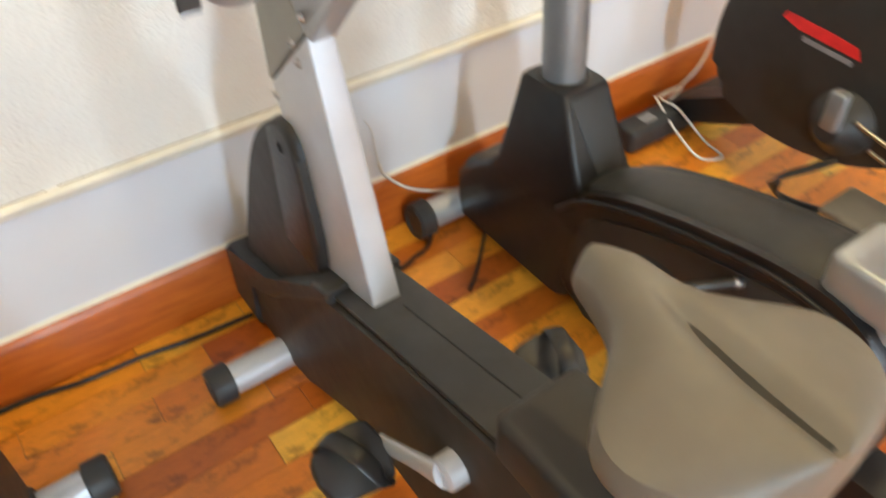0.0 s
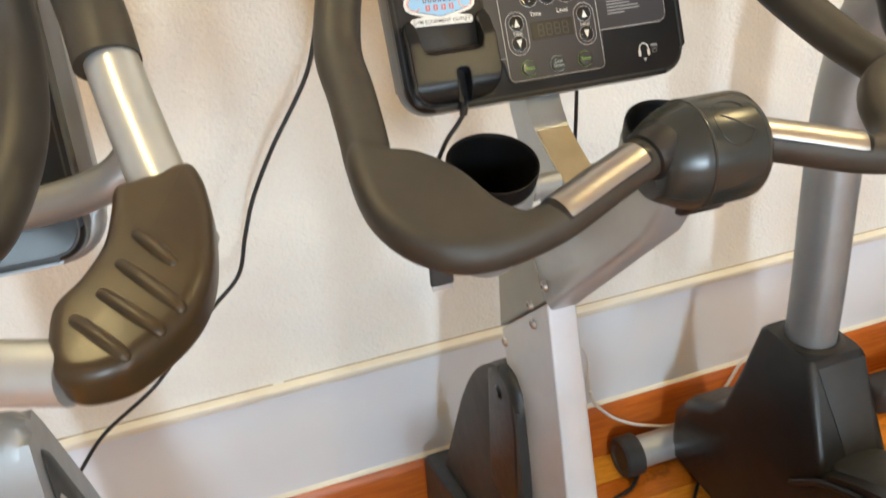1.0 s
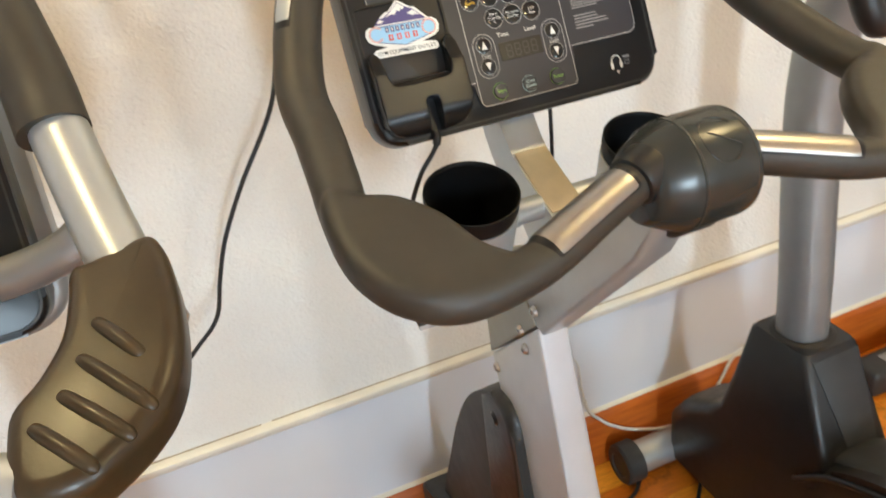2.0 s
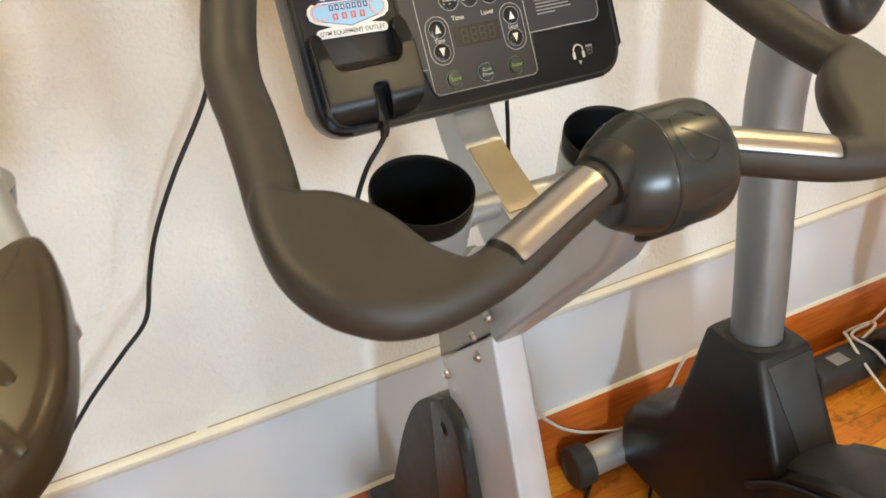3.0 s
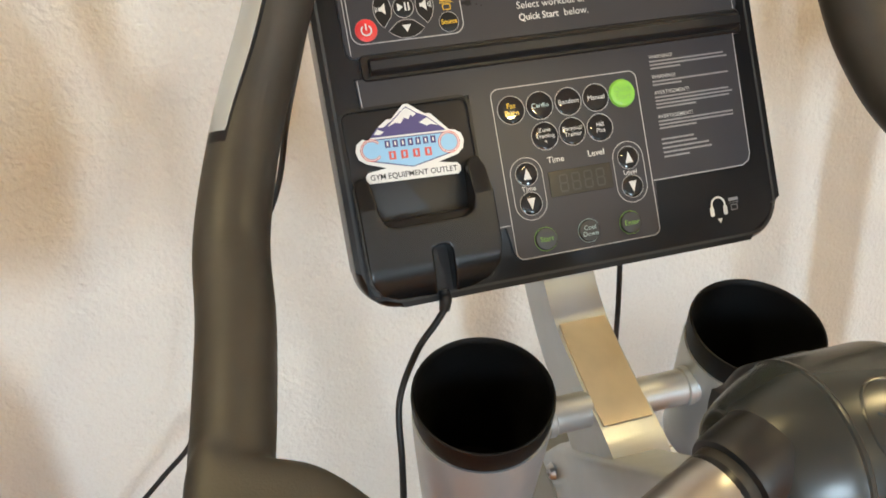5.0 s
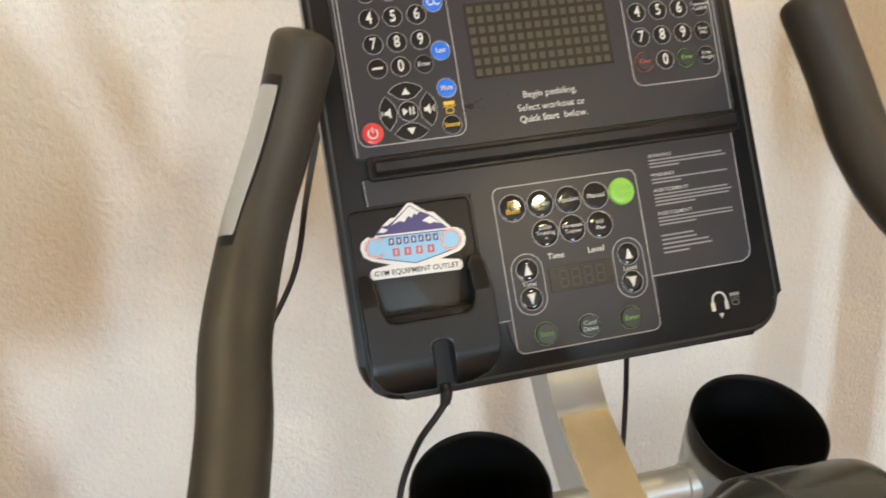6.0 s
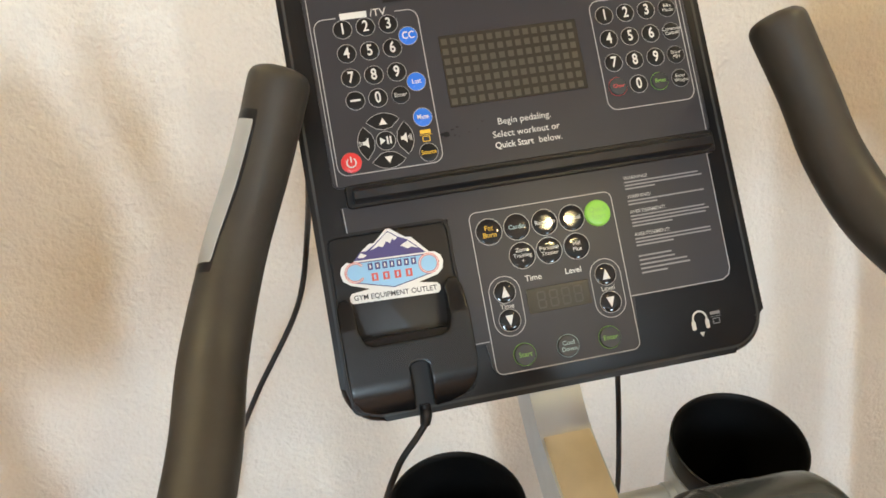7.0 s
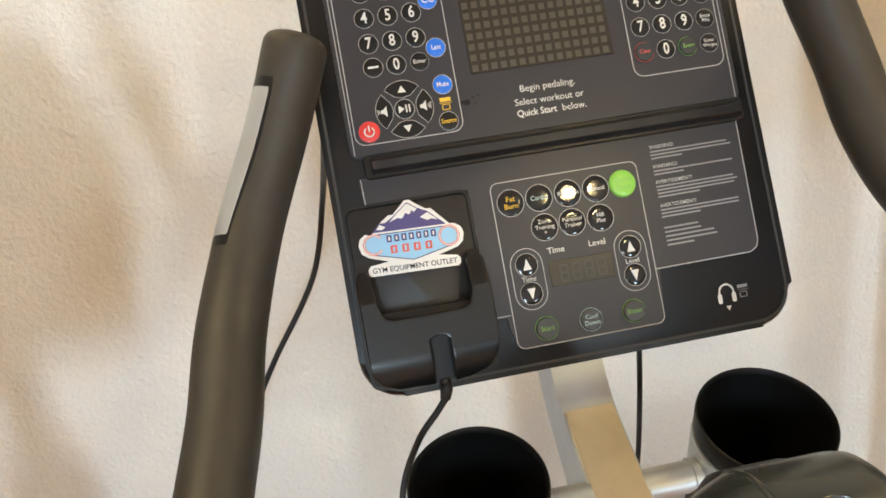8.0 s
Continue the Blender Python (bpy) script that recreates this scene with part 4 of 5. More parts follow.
    part("slot_label", bars([(-0.095, 0.2015, 0.066, 0.012)], 0.0005, m), BEZEL, body, smooth=False)
    part("legend", lettering("Begin pedaling.", 0.0015, 0.0860, 0.0075, 0.0006, m), INK, body, smooth=False)
    part("legend", lettering("Select workout or", 0.0012, 0.0757, 0.0075, 0.0006, m), INK, body, smooth=False)
    part("legend", lettering("Quick Start", -0.0262, 0.0668, 0.0073, 0.0006, m, "LEFT", bold=0.016, squeeze=0.93), INK, body, smooth=False)
    part("legend", lettering("below.", 0.0300, 0.0668, 0.0075, 0.0006, m, "RIGHT"), INK, body, smooth=False)
    # workout keys
    for u, v, t in ((-0.0214, 0.0002, "Cardio"), (0.0015, 0.0001, "Random"), (0.0241, 0.0001, "Manual"), (-0.0212, -0.0229, "Zone|Training|+"), (0.0010, -0.0225, "Personal|Trainer"), (0.0237, -0.0229, "Hill|Plus")):
        key(body, m, u, v, 0.0103, t, WORKKEY, CYANINK if t == "Cardio" else INK, 0.0050 if len(t) < 9 else 0.0046, 0.0011, label="round dark workout key")
    key(body, m, -0.0441, -0.0002, 0.0103, "Fat|Burn", WORKKEY, YELLOW, 0.0058, 0.0011, label="round dark workout key")
    key(body, m, 0.0459, 0.0004, 0.0104, "Quick|Start", GREEN, GREENINK, 0.0062, 0.0026, GREENINK, label="bright green start key")
    for a, t in ((-0.0405, "Time"), (0.0425, "Level")):
        for v, s in ((-0.0490, 1), (-0.0712, -1)):
            part("button", dome(a, v, 0.0085, 0.0014, m), WORKKEY, body)
            part("button_ring", ring(a, v, 0.0087, 0.0004, 0.0009, m), RINGINK, body)
            part("legend", poly([(a - 0.0032, v - 0.0040 * s), (a + 0.0032, v - 0.0040 * s), (a, v + 0.0046 * s)], 0.0019, m), INK, body, smooth=False)
        part("legend", lettering(t, a, -0.0602, 0.0055, 0.0006, m), INK, body, smooth=False)
    part("legend", lettering("Time", -0.0158, -0.0416, 0.0066, 0.0006, m, bold=0.008), INK, body, smooth=False)
    part("legend", lettering("Level", 0.0172, -0.0414, 0.0066, 0.0006, m, bold=0.008), INK, body, smooth=False)
    small = part("small_display", slab(rounded(-0.0238, 0.0275, -0.0695, -0.0500, 0.001, 2), -0.002, 0.0006, m, 0.0003, 1), LCD, body, "unlit segment display")
    seg = []
    for k in range(4):
        a, b = -0.0125 + 0.0100 * k, -0.0600
        seg += [(a - 0.0028, b + 0.0062, 0.0058, 0.0012), (a - 0.0028, b, 0.0058, 0.0012), (a - 0.0028, b - 0.0062, 0.0058, 0.0012), (a - 0.0034, b + 0.0031, 0.0012, 0.0050), (a - 0.0034, b - 0.0031, 0.0012, 0.0050), (a + 0.0026, b + 0.0031, 0.0012, 0.0050), (a + 0.0026, b - 0.0031, 0.0012, 0.0050)]
    part("segments", bars(seg, 0.0009, m), LCDSEG, small, smooth=False)["kind"] = "stuff"
    key(body, m, -0.0338, -0.0993, 0.0087, "Start", DOME, GREENINK, 0.0056, 0.0030, GREENINK, label="glossy dome key ringed in green")
    key(body, m, 0.0015, -0.0989, 0.0087, "Cool|Down", DOME, CYANINK, 0.0050, 0.0030, CYANINK, label="glossy dome key ringed in pale blue")
    key(body, m, 0.0360, -0.0984, 0.0087, "Enter", DOME, GREENINK, 0.0056, 0.0030, GREENINK, label="glossy dome key ringed in green")
    # head-set socket mark
    u, v = 0.1140, -0.0990
    arc = [(u + 0.0058 * math.cos(a), v + 0.0012 + 0.0062 * math.sin(a)) for a in (radians(-25 + 230 * k / 20) for k in range(21))]
    part("legend", join([ribbon(arc, 0.0015, -0.0025, m, False), slab(rounded(u - 0.0075, u - 0.0042, v - 0.0072, v + 0.0002, 0.0012, 3), -0.003, -0.0025, m), slab(rounded(u + 0.0042, u + 0.0075, v - 0.0072, v + 0.0002, 0.0012, 3), -0.003, -0.0025, m), poly([(u - 0.0022, v - 0.0095), (u + 0.0022, v - 0.0095), (u, v - 0.0135)], -0.0025, m)]), INK, body, smooth=False)
    part("legend", join([bars([(u + 0.0095, v + 0.0040, 0.0085, 0.0026), (u + 0.0095, v + 0.0012, 0.0090, 0.0004)], -0.0025, m), ribbon(rounded(u + 0.0110, u + 0.0165, v - 0.0045, v - 0.0005, 0.0004, 2), 0.0006, -0.0025, m)]), GREYINK, body, smooth=False)
    # warnings
    v = 0.0245
    rng = random.Random(8)
    for title, count in (("WARNING!", 3), ("WARNING!", 2), ("AVERTISSEMENT!", 4), ("AVERTISSEMENT!", 3)):
        part("legend", lettering(title, 0.0728, v, 0.0040, 0.0006, m, "LEFT", bold=0.006), RINGINK, body, smooth=False)
        rows = [(0.0728, v - 0.0034 - 0.0027 * k, 0.067 * (rng.uniform(0.94, 1.0) if k < count - 1 else rng.uniform(0.35, 0.6)), 0.0012) for k in range(count)]
        part("fine_print", bars(rows, 0.0006, m), GREYINK, body, smooth=False)
        v -= 0.0062 + 0.0031 * count
    part("fine_print", bars([(0.0728, -0.0395 - 0.0034 * k, n, 0.0013) for k, n in enumerate((0.028, 0.030, 0.040, 0.042, 0.022))], 0.0006, m), GREYINK, body, smooth=False)


def phone_cradle(bike, body, x):
    """The holder at the console's lower corner: back plate, arms, a pocket and a cable slot."""
    m = console_pose(x)
    part("cradle_plate", slab(rounded(-0.1700, -0.0765, -0.120, 0.0145, 0.006, 4), -0.004, -0.0010, m, 0.0012, 2), BLACK, body, "recessed black cradle plate")
    part("cradle_rim", ribbon(rounded(-0.1712, -0.0755, -0.121, 0.0157, 0.007, 4), 0.0024, 0.0004, m), BEZEL, body)
    one = Matrix.Identity(4)
    arm_l = [(-0.1715, -0.042), (-0.1690, -0.0345), (-0.1630, -0.0335), (-0.1590, -0.038), (-0.1575, -0.060), (-0.1540, -0.0690), (-0.1480, -0.0715), (-0.1245, -0.0715), (-0.1245, -0.1235), (-0.1530, -0.1225), (-0.1640, -0.118), (-0.1705, -0.108), (-0.1715, -0.090)]
    arm_r = [(-0.1105, -0.1235), (-0.1105, -0.0715), (-0.0975, -0.0715), (-0.0915, -0.0690), (-0.0885, -0.060), (-0.0875, -0.036), (-0.0840, -0.0300), (-0.0780, -0.0305), (-0.0745, -0.038), (-0.0735, -0.060), (-0.0735, -0.095), (-0.0765, -0.108), (-0.0850, -0.118), (-0.0980, -0.1225)]
    bridge = [(-0.1260, -0.0715), (-0.1090, -0.0715), (-0.1090, -0.0930), (-0.1120, -0.0895), (-0.1175, -0.0880), (-0.1230, -0.0895), (-0.1260, -0.0930)]
    bm = fused([slab(q, -0.001, 0.022, one) for q in (arm_l, arm_r, bridge)], 0.0011, 10)
    for v in bm.verts:
        f = min(1.0, 0.55 + max(0.0, -0.034 - v.co.y) / 0.05) if v.co.y > -0.075 else 1.0 - 0.45 * max(0.0, (-0.098 - v.co.y) / 0.026) ** 2
        v.co.z *= f
    bmesh.ops.transform(bm, matrix=m, verts=bm.verts)
    part("cradle", bm, CRADLE, body, "moulded black pocket with two side arms and a cable slot")
    part("pocket_floor", slab(rounded(-0.157, -0.089, -0.085, -0.066, 0.003, 3), -0.001, 0.012, m, 0.002, 2), BEZEL, body)
    part("cable_slot", slab(rounded(-0.1242, -0.1104, -0.1225, -0.088, 0.003, 4), -0.002, 0.0006, m), KEY, body)
    tip = [m @ Vector((-0.1175, -0.122, 0.000)), m @ Vector((-0.1176, -0.126, 0.000)), m @ Vector((-0.1178, -0.130, 0.001)), m @ Vector((-0.1195, -0.137, -0.001))]
    part("plug", sweep(tip, [0.0040, 0.0044, 0.0048, 0.0040], 16, 5), BLACKCORD, body, "black right-angle plug")
    a = tip[-1]
    cord = [a, a + Vector((-0.008, -0.002, -0.009)), Vector((x - 0.143, 1.035, 1.160)), Vector((x - 0.160, 1.030, 1.124)), Vector((x - 0.166, 1.010, 1.085)), Vector((x - 0.174, 0.975, 1.070)), Vector((x - 0.181, 0.955, 1.062))]
    part("dock_cord", sweep(cord, 0.0026, 10, 8), BLACKCORD, body, "thin black docking cord")
    c = cord[-1]
    dock = part("dock_connector", box(c.x - 0.013, c.x + 0.013, c.y - 0.0045, c.y + 0.0045, c.z - 0.026, c.z + 0.006, 0.003, 3), CHARCOAL, body, "flat dark grey connector on the cord")
    part("metal_tip", box(c.x - 0.0115, c.x + 0.0115, c.y - 0.003, c.y + 0.003, c.z - 0.031, c.z - 0.0255, 0.0006), SILVER, dock, "pale metal contact tip")


def sticker(x):
    """The mountain sign stuck on the cradle; its lettering as plain strokes."""
    m = console_pose(x) @ Matrix.Translation((-0.1240, -0.0150, 0.0012)) @ Matrix.Rotation(radians(-2.0), 4, "Z")
    ob = thing("sticker", m.translation, "white, purple and blue mountain sticker on the phone cradle", "sticker")
    W = 0.0395
    edge = [(-0.030, 0.0065), (-0.0245, 0.0130), (-0.0205, 0.0165), (-0.0150, 0.0205), (-0.0115, 0.0205), (-0.0015, 0.0302), (0.0020, 0.0302), (0.0080, 0.0258), (0.0135, 0.0220), (0.0175, 0.0218), (0.0300, 0.0085)]
    sign = edge + [(0.034, 0.0082), (0.0385, 0.0050), (0.0400, 0.0), (0.0385, -0.0060), (0.0340, -0.0098), (0.0190, -0.0140), (0.0330, -0.0160), (0.0350, -0.0185), (0.0350, -0.0220), (0.0330, -0.0240), (-0.0330, -0.0240), (-0.0350, -0.0220), (-0.0350, -0.0185), (-0.0330, -0.0160), (-0.0190, -0.0140), (-0.0330, -0.0098), (-0.0385, -0.0060), (-0.0400, 0.0), (-0.0385, 0.0050), (-0.034, 0.0082)]
    part("backing", slab(sign, 0.0, 0.0010, m), STICKWHITE, ob, "white die-cut backing", smooth=False)
    ridge = [(-0.0285, 0.0085), (-0.0230, 0.0150), (-0.0180, 0.0150), (-0.0120, 0.0188), (0.0, 0.0285), (0.0075, 0.0232), (0.0145, 0.0200), (0.0275, 0.0085)]
    part("mountain", slab(ridge, 0.0010, 0.0013, m), PURPLE, ob, "dark purple mountain", smooth=False)
    snow = [(-0.0150, 0.0150), (-0.0010, 0.0272), (0.0008, 0.0272), (0.0070, 0.0225), (0.0045, 0.0205), (0.0030, 0.0222), (0.0010, 0.0190), (-0.0020, 0.0205), (-0.0050, 0.0165), (-0.0085, 0.0175)]
    part("snow", slab(snow, 0.0013, 0.0016, m), STICKWHITE, ob, "white snow cap", smooth=False)
    for q in ([(0.0085, 0.0160), (0.0145, 0.0190), (0.0220, 0.0125), (0.0170, 0.0140), (0.0140, 0.0130)], [(-0.0255, 0.0105), (-0.0225, 0.0140), (-0.0180, 0.0118), (-0.0210, 0.0100)]):
        part("snow", slab(q, 0.0013, 0.0016, m), STICKWHITE, ob, smooth=False)
    blue = [(-0.028, 0.0068), (0.028, 0.0068), (0.0345, 0.0045), (0.0365, 0.0), (0.0345, -0.0055), (0.0290, -0.0082), (0.0130, -0.0120), (0.0, -0.0150), (-0.0130, -0.0120), (-0.0290, -0.0082), (-0.0345, -0.0055), (-0.0365, 0.0), (-0.0345, 0.0045)]
    part("sign_panel", slab(blue, 0.0010, 0.0013, m), SKYBLUE, ob, "light blue sign panel", smooth=False)
    part("panel_border", ribbon(blue, 0.0007, 0.0015, m), PURPLE, ob, smooth=False)
    for s in (-1, 1):
        arc = [(s * 0.0285 + 0.0072 * math.cos(a), -0.0005 + 0.0072 * math.sin(a)) for a in (radians((40 if s < 0 else 0) + (280 if s < 0 else 360) * k / 24) for k in range(25))]
        part("loop_stroke", ribbon(arc, 0.0017, 0.0017, m, False), STICKRED, ob, "red looped stroke", smooth=False)
        part("loop_core", ribbon(arc, 0.0006, 0.0019, m, False), STICKWHITE, ob, smooth=False)
    part("upper_strokes", bars([(-0.0185 + 0.0056 * k, 0.0028, 0.0038, 0.0052) for k in range(7)], 0.0017, m), PURPLE, ob, "dark plain bars of unlettered print", smooth=False)
    part("upper_cores", bars([(-0.0172 + 0.0056 * k, 0.0028, 0.0012, 0.0028) for k in range(7)], 0.0019, m), STICKWHITE, ob, smooth=False)
    part("lower_strokes", bars([(-0.0165 + 0.0088 * k, -0.0055, 0.0050, 0.0060) for k in range(4)], 0.0017, m), STICKRED, ob, "red plain bars of unlettered print", smooth=False)
    part("lower_cores", bars([(-0.0148 + 0.0088 * k, -0.0055, 0.0016, 0.0036) for k in range(4)], 0.0019, m), SKYBLUE, ob, smooth=False)
    part("banner_print", lettering("GYM EQUIPMENT OUTLET", 0, -0.0200, 0.0056, 0.0014, m, bold=0.008, squeeze=0.97), BEZEL, ob, "small black capitals along the banner", smooth=False)


bike = thing("exercise_bike", (X, 0.9, 0.0), "dark upright exercise bike with white post, console and cup holders", "exercise bike", "exercise bikes")
bike_frame(bike, X)
crank_set(bike, X)
saddle(bike, X)
handlebar(bike, X)
neck(bike, X)
cups(bike, X)
console = console_shell(bike, X)
console_face(bike, console, X)
phone_cradle(bike, console, X)
sticker(X)

# ---- the neighbour with the ridged pads ----
XL = X - 0.69
left = thing("exercise_bike", (XL, 0.9, 0.0), "upright exercise bike with ridged elbow pads and bare metal handles", "exercise bike", "exercise bikes")
bike_frame(left, XL, True)
console_shell(left, XL, 0.075)
part("console_back", slab(rounded(-0.182, 0.184, -0.135, 0.275, 0.05, 8), -0.085, -0.048, Matrix.Translation((0, -0.0225, -0.075)) @ console_pose(XL), 0.012, 3), GREYTUBE, left, "grey console back shell")
neck(left, XL)
KM = math.atan(0.35)
RIDGE_M = Matrix.Translation((0, 0.70, 1.262)) @ Matrix.Rotation(KM, 4, "X")


def ridged_pad(bike, x, s):
    """An elbow pad with four ribs, on two bare tubes."""
    def f(a, b):
        return (x + s * (a - XL), (b - 0.70) / math.cos(KM))
    plan = round_path([f(*q) for q in ((0.233, 0.778), (0.264, 0.786), (0.2725, 0.775), (0.2750, 0.748), (0.2735, 0.721), (0.2690, 0.696), (0.2605, 0.675), (0.2470, 0.659), (0.2295, 0.6465), (0.2135, 0.639), (0.1935, 0.639), (0.1835, 0.645), (0.1785, 0.656), (0.1785, 0.673), (0.182, 0.692), (0.196, 0.707), (0.2095, 0.729), (0.2155, 0.755), (0.219, 0.774))], 4)
    pad = part("elbow_pad", cushion(plan, -0.034, 0.001, 0.0105, RIDGE_M, 6), PADGLOSS, bike, "brown-black rubber elbow pad with four ribs")
    for a, b, c, d in ((0.2299, 0.7284, 0.2486, 0.7000), (0.2193, 0.7082, 0.2489, 0.6680), (0.2080, 0.6898, 0.2363, 0.6560), (0.1934, 0.6762, 0.2175, 0.6460)):
        p, q = Vector(f(a, b)), Vector(f(c, d))
        part("rib", sweep([RIDGE_M @ Vector((*p.lerp(q, k), w)) for k, w in ((0, -0.0030), (0.06, -0.0006), (0.5, 0.0008), (0.94, -0.0006), (1, -0.0030))], [0.0030, 0.0042, 0.0045, 0.0042, 0.0030], 14, 4), PADGLOSS, pad)

    def g(a, b, c):
        return (x + s * (a - XL), b, c)
    part("handle_tube", sweep([g(0.257, 0.745, 1.247), g(0.246, 0.79, 1.276), g(0.236, 0.84, 1.307), g(0.228, 0.885, 1.340)], 0.0195, 22, 8), SILVER, bike, "bare silver handle tube")
    part("foam_grip", sweep([g(0.226, 0.880, 1.336), g(0.222, 0.91, 1.366), g(0.212, 0.945, 1.415), g(0.195, 0.975, 1.50)], 0.0240, 22, 8, soft_end=True), RUBBER, bike, "black foam grip")
    part("handle_tube", sweep([g(0.187, 0.663, 1.229), g(0.15, 0.680, 1.228), g(0.08, 0.720, 1.222), g(XL + 0.03, 0.78, 1.21)], 0.0185, 22, 8), SILVER, bike, "bare silver handle tube")
    part("brace_tube", sweep([g(0.225, 0.99, 1.250), g(0.215, 1.0, 1.222), g(0.185, 1.0, 1.200), g(0.12, 1.01, 1.185), g(XL + 0.02, 1.02, 1.18)], 0.0185, 22, 8), GREYTUBE, bike, "curved grey brace tube")
    part("horn", sweep([g(0.10, 0.80, 1.24), g(0.128, 0.83, 1.25), g(0.150, 0.90, 1.285), g(0.158, 0.95, 1.34), g(0.158, 0.98, 1.42)], 0.019, 22, 8), RUBBER, bike, "dark rubber handlebar horn")


ridged_pad(left, XL, 1)
ridged_pad(left, XL, -1)

# ---- the round-post bike ----
XR = 1.300
rear = thing("exercise_bike", (XR, 0.9, 0.0), "black exercise bike with a round grey post", "exercise bike", "exercise bikes")
post = [(XR, 1.205, 0.50), (XR, 1.215, 0.66), (XR, 1.235, 0.86), (XR, 1.245, 1.02), (XR, 1.225, 1.16), (XR, 1.16, 1.30)]
part("post", sweep(post, 0.047, 30, 7), GREYTUBE, rear, "thick round grey post")
part("post_collar", revolve([(0.050, 0.0), (0.060, 0.004), (0.060, 0.02), (0.066, 0.024)], Matrix.Translation((XR, 1.206, 0.560)) @ Matrix.Rotation(math.pi, 4, "X"), 32), BLACK, rear, "black post collar")


def lofted(rows):
    """A shell through stacked rectangles (z, x half, y0, y1, corner)."""
    bm = bmesh.new()
    rings = []
    for z, hx, y0, y1, r in rows:
        rings.append([bm.verts.new((XR + a, b, z)) for a, b in rounded(-hx, hx, y0, y1, r, 4)])
    n = len(rings[0])
    for a, b in zip(rings, rings[1:]):
        for k in range(n):
            bm.faces.new((a[k], a[(k + 1) % n], b[(k + 1) % n], b[k]))
    bm.faces.new(rings[0][::-1])
    bm.faces.new(rings[-1])
    return bm


part("base_shell", lofted([(0.05, 0.088, 1.04, 1.50, 0.05), (0.16, 0.088, 1.02, 1.50, 0.05), (0.22, 0.087, 1.01, 1.46, 0.05), (0.27, 0.085, 1.00, 1.38, 0.04), (0.32, 0.084, 1.020, 1.325, 0.018), (0.42, 0.076, 1.071, 1.30, 0.016), (0.548, 0.066, 1.132, 1.276, 0.016), (0.556, 0.060, 1.140, 1.270, 0.016)]), BLACK, rear, "black plastic pedestal round the post")
facet = slab([(-0.054, 0.0), (0.056, 0.0), (0.046, -0.235), (-0.012, -0.235)], -0.012, 0.0015, Matrix.Translation((XR + 0.004, 1.1305, 0.546)) @ Matrix.Rotation(math.pi / 2 - 0.452, 4, "X"), 0.003, 2)
part("base_facet", facet, CHARCOAL, rear, "grey front facet of the pedestal")
arm = [(1.08, 0.24), (1.06, 0.35), (0.98, 0.415), (0.86, 0.462), (0.72, 0.500), (0.58, 0.525), (0.47, 0.520), (0.38, 0.46), (0.34, 0.34), (0.36, 0.20), (0.45, 0.11), (0.60, 0.07), (0.80, 0.055), (1.02, 0.06), (1.08, 0.12)]
part("body", profile_x(round_path(arm, 4), XR - 0.085, XR + 0.085, 0.026, 5), BLACK, rear, "long black body shell")
# rounded top of the shell; greyer plastic stands in for its sheen
spine = sweep([(XR + 0.004, 1.09, 0.345), (XR + 0.004, 1.00, 0.400), (XR + 0.004, 0.86, 0.456), (XR + 0.004, 0.72, 0.494), (XR + 0.004, 0.58, 0.520), (XR + 0.004, 0.47, 0.520)], [0.052, 0.064, 0.072, 0.076, 0.076, 0.070], 28, 6, flat=0.26, up=(0, 0, 1))
part("body_spine", spine, CHARCOAL, rear, "broad rounded top of the body, grey sheen in its colour")
lip = sweep([(XR - 0.086, 1.10, 0.300), (XR - 0.086, 1.02, 0.372), (XR - 0.086, 0.88, 0.432), (XR - 0.086, 0.72, 0.474), (XR - 0.086, 0.58, 0.500), (XR - 0.086, 0.46, 0.492)], 0.007, 12, 6)
part("body_edge", lip, BLACK, rear, "raised black edge of the side shell")
part("crank_cover", revolve([(0, 0.012), (0.11, 0.012), (0.13, 0.004), (0.135, -0.01)], axis_to((XR - 0.085, 0.80, 0.235), (XR - 0.2, 0.80, 0.235)), 40), BODY, rear)
foot_bar(rear, XR - 0.222, XR + 0.222, 1.492, 0.052, 0.040, 0.052, SILVER)
foot_bar(rear, XR - 0.215, XR + 0.215, 0.22, 0.052, 0.040, 0.052, SILVER)
part("rear_leg", box(XR - 0.05, XR + 0.05, 0.19, 0.50, 0.03, 0.17, 0.01), BLACK, rear)
part("seat_clamp", box(XR - 0.075, XR + 0.06, 0.36, 0.53, 0.505, 0.60, 0.02, 3), SILVER, rear, "pale grey seat clamp")
part("seat_post", sweep([(XR - 0.03, 0.43, 0.16), (XR - 0.03, 0.415, 0.45), (XR - 0.02, 0.39, 0.80)], 0.032, 24, 4), WHITEMETAL, rear, "pale seat post")
part("saddle_block", box(XR - 0.09, XR + 0.09, 0.26, 0.52, 0.80, 0.86, 0.03, 4), VINYL, rear, "grey padded saddle")
panel = round_path([(0.99, 0.09), (1.03, 0.20), (1.02, 0.31), (0.95, 0.368), (0.80, 0.425), (0.62, 0.468), (0.50, 0.475), (0.42, 0.42), (0.39, 0.30), (0.43, 0.17), (0.55, 0.10), (0.78, 0.08)], 4)
part("side_panel", profile_x(panel, XR - 0.0895, XR - 0.080, 0.004, 2), BODY, rear, "flat brownish side panel")
grip = part("lever", sweep([(XR - 0.095, 0.640, 0.450), (XR - 0.145, 0.668, 0.448), (XR - 0.200, 0.700, 0.445)], [0.0085, 0.0095, 0.0095], 16, 5), BLACK, rear, "black release lever")
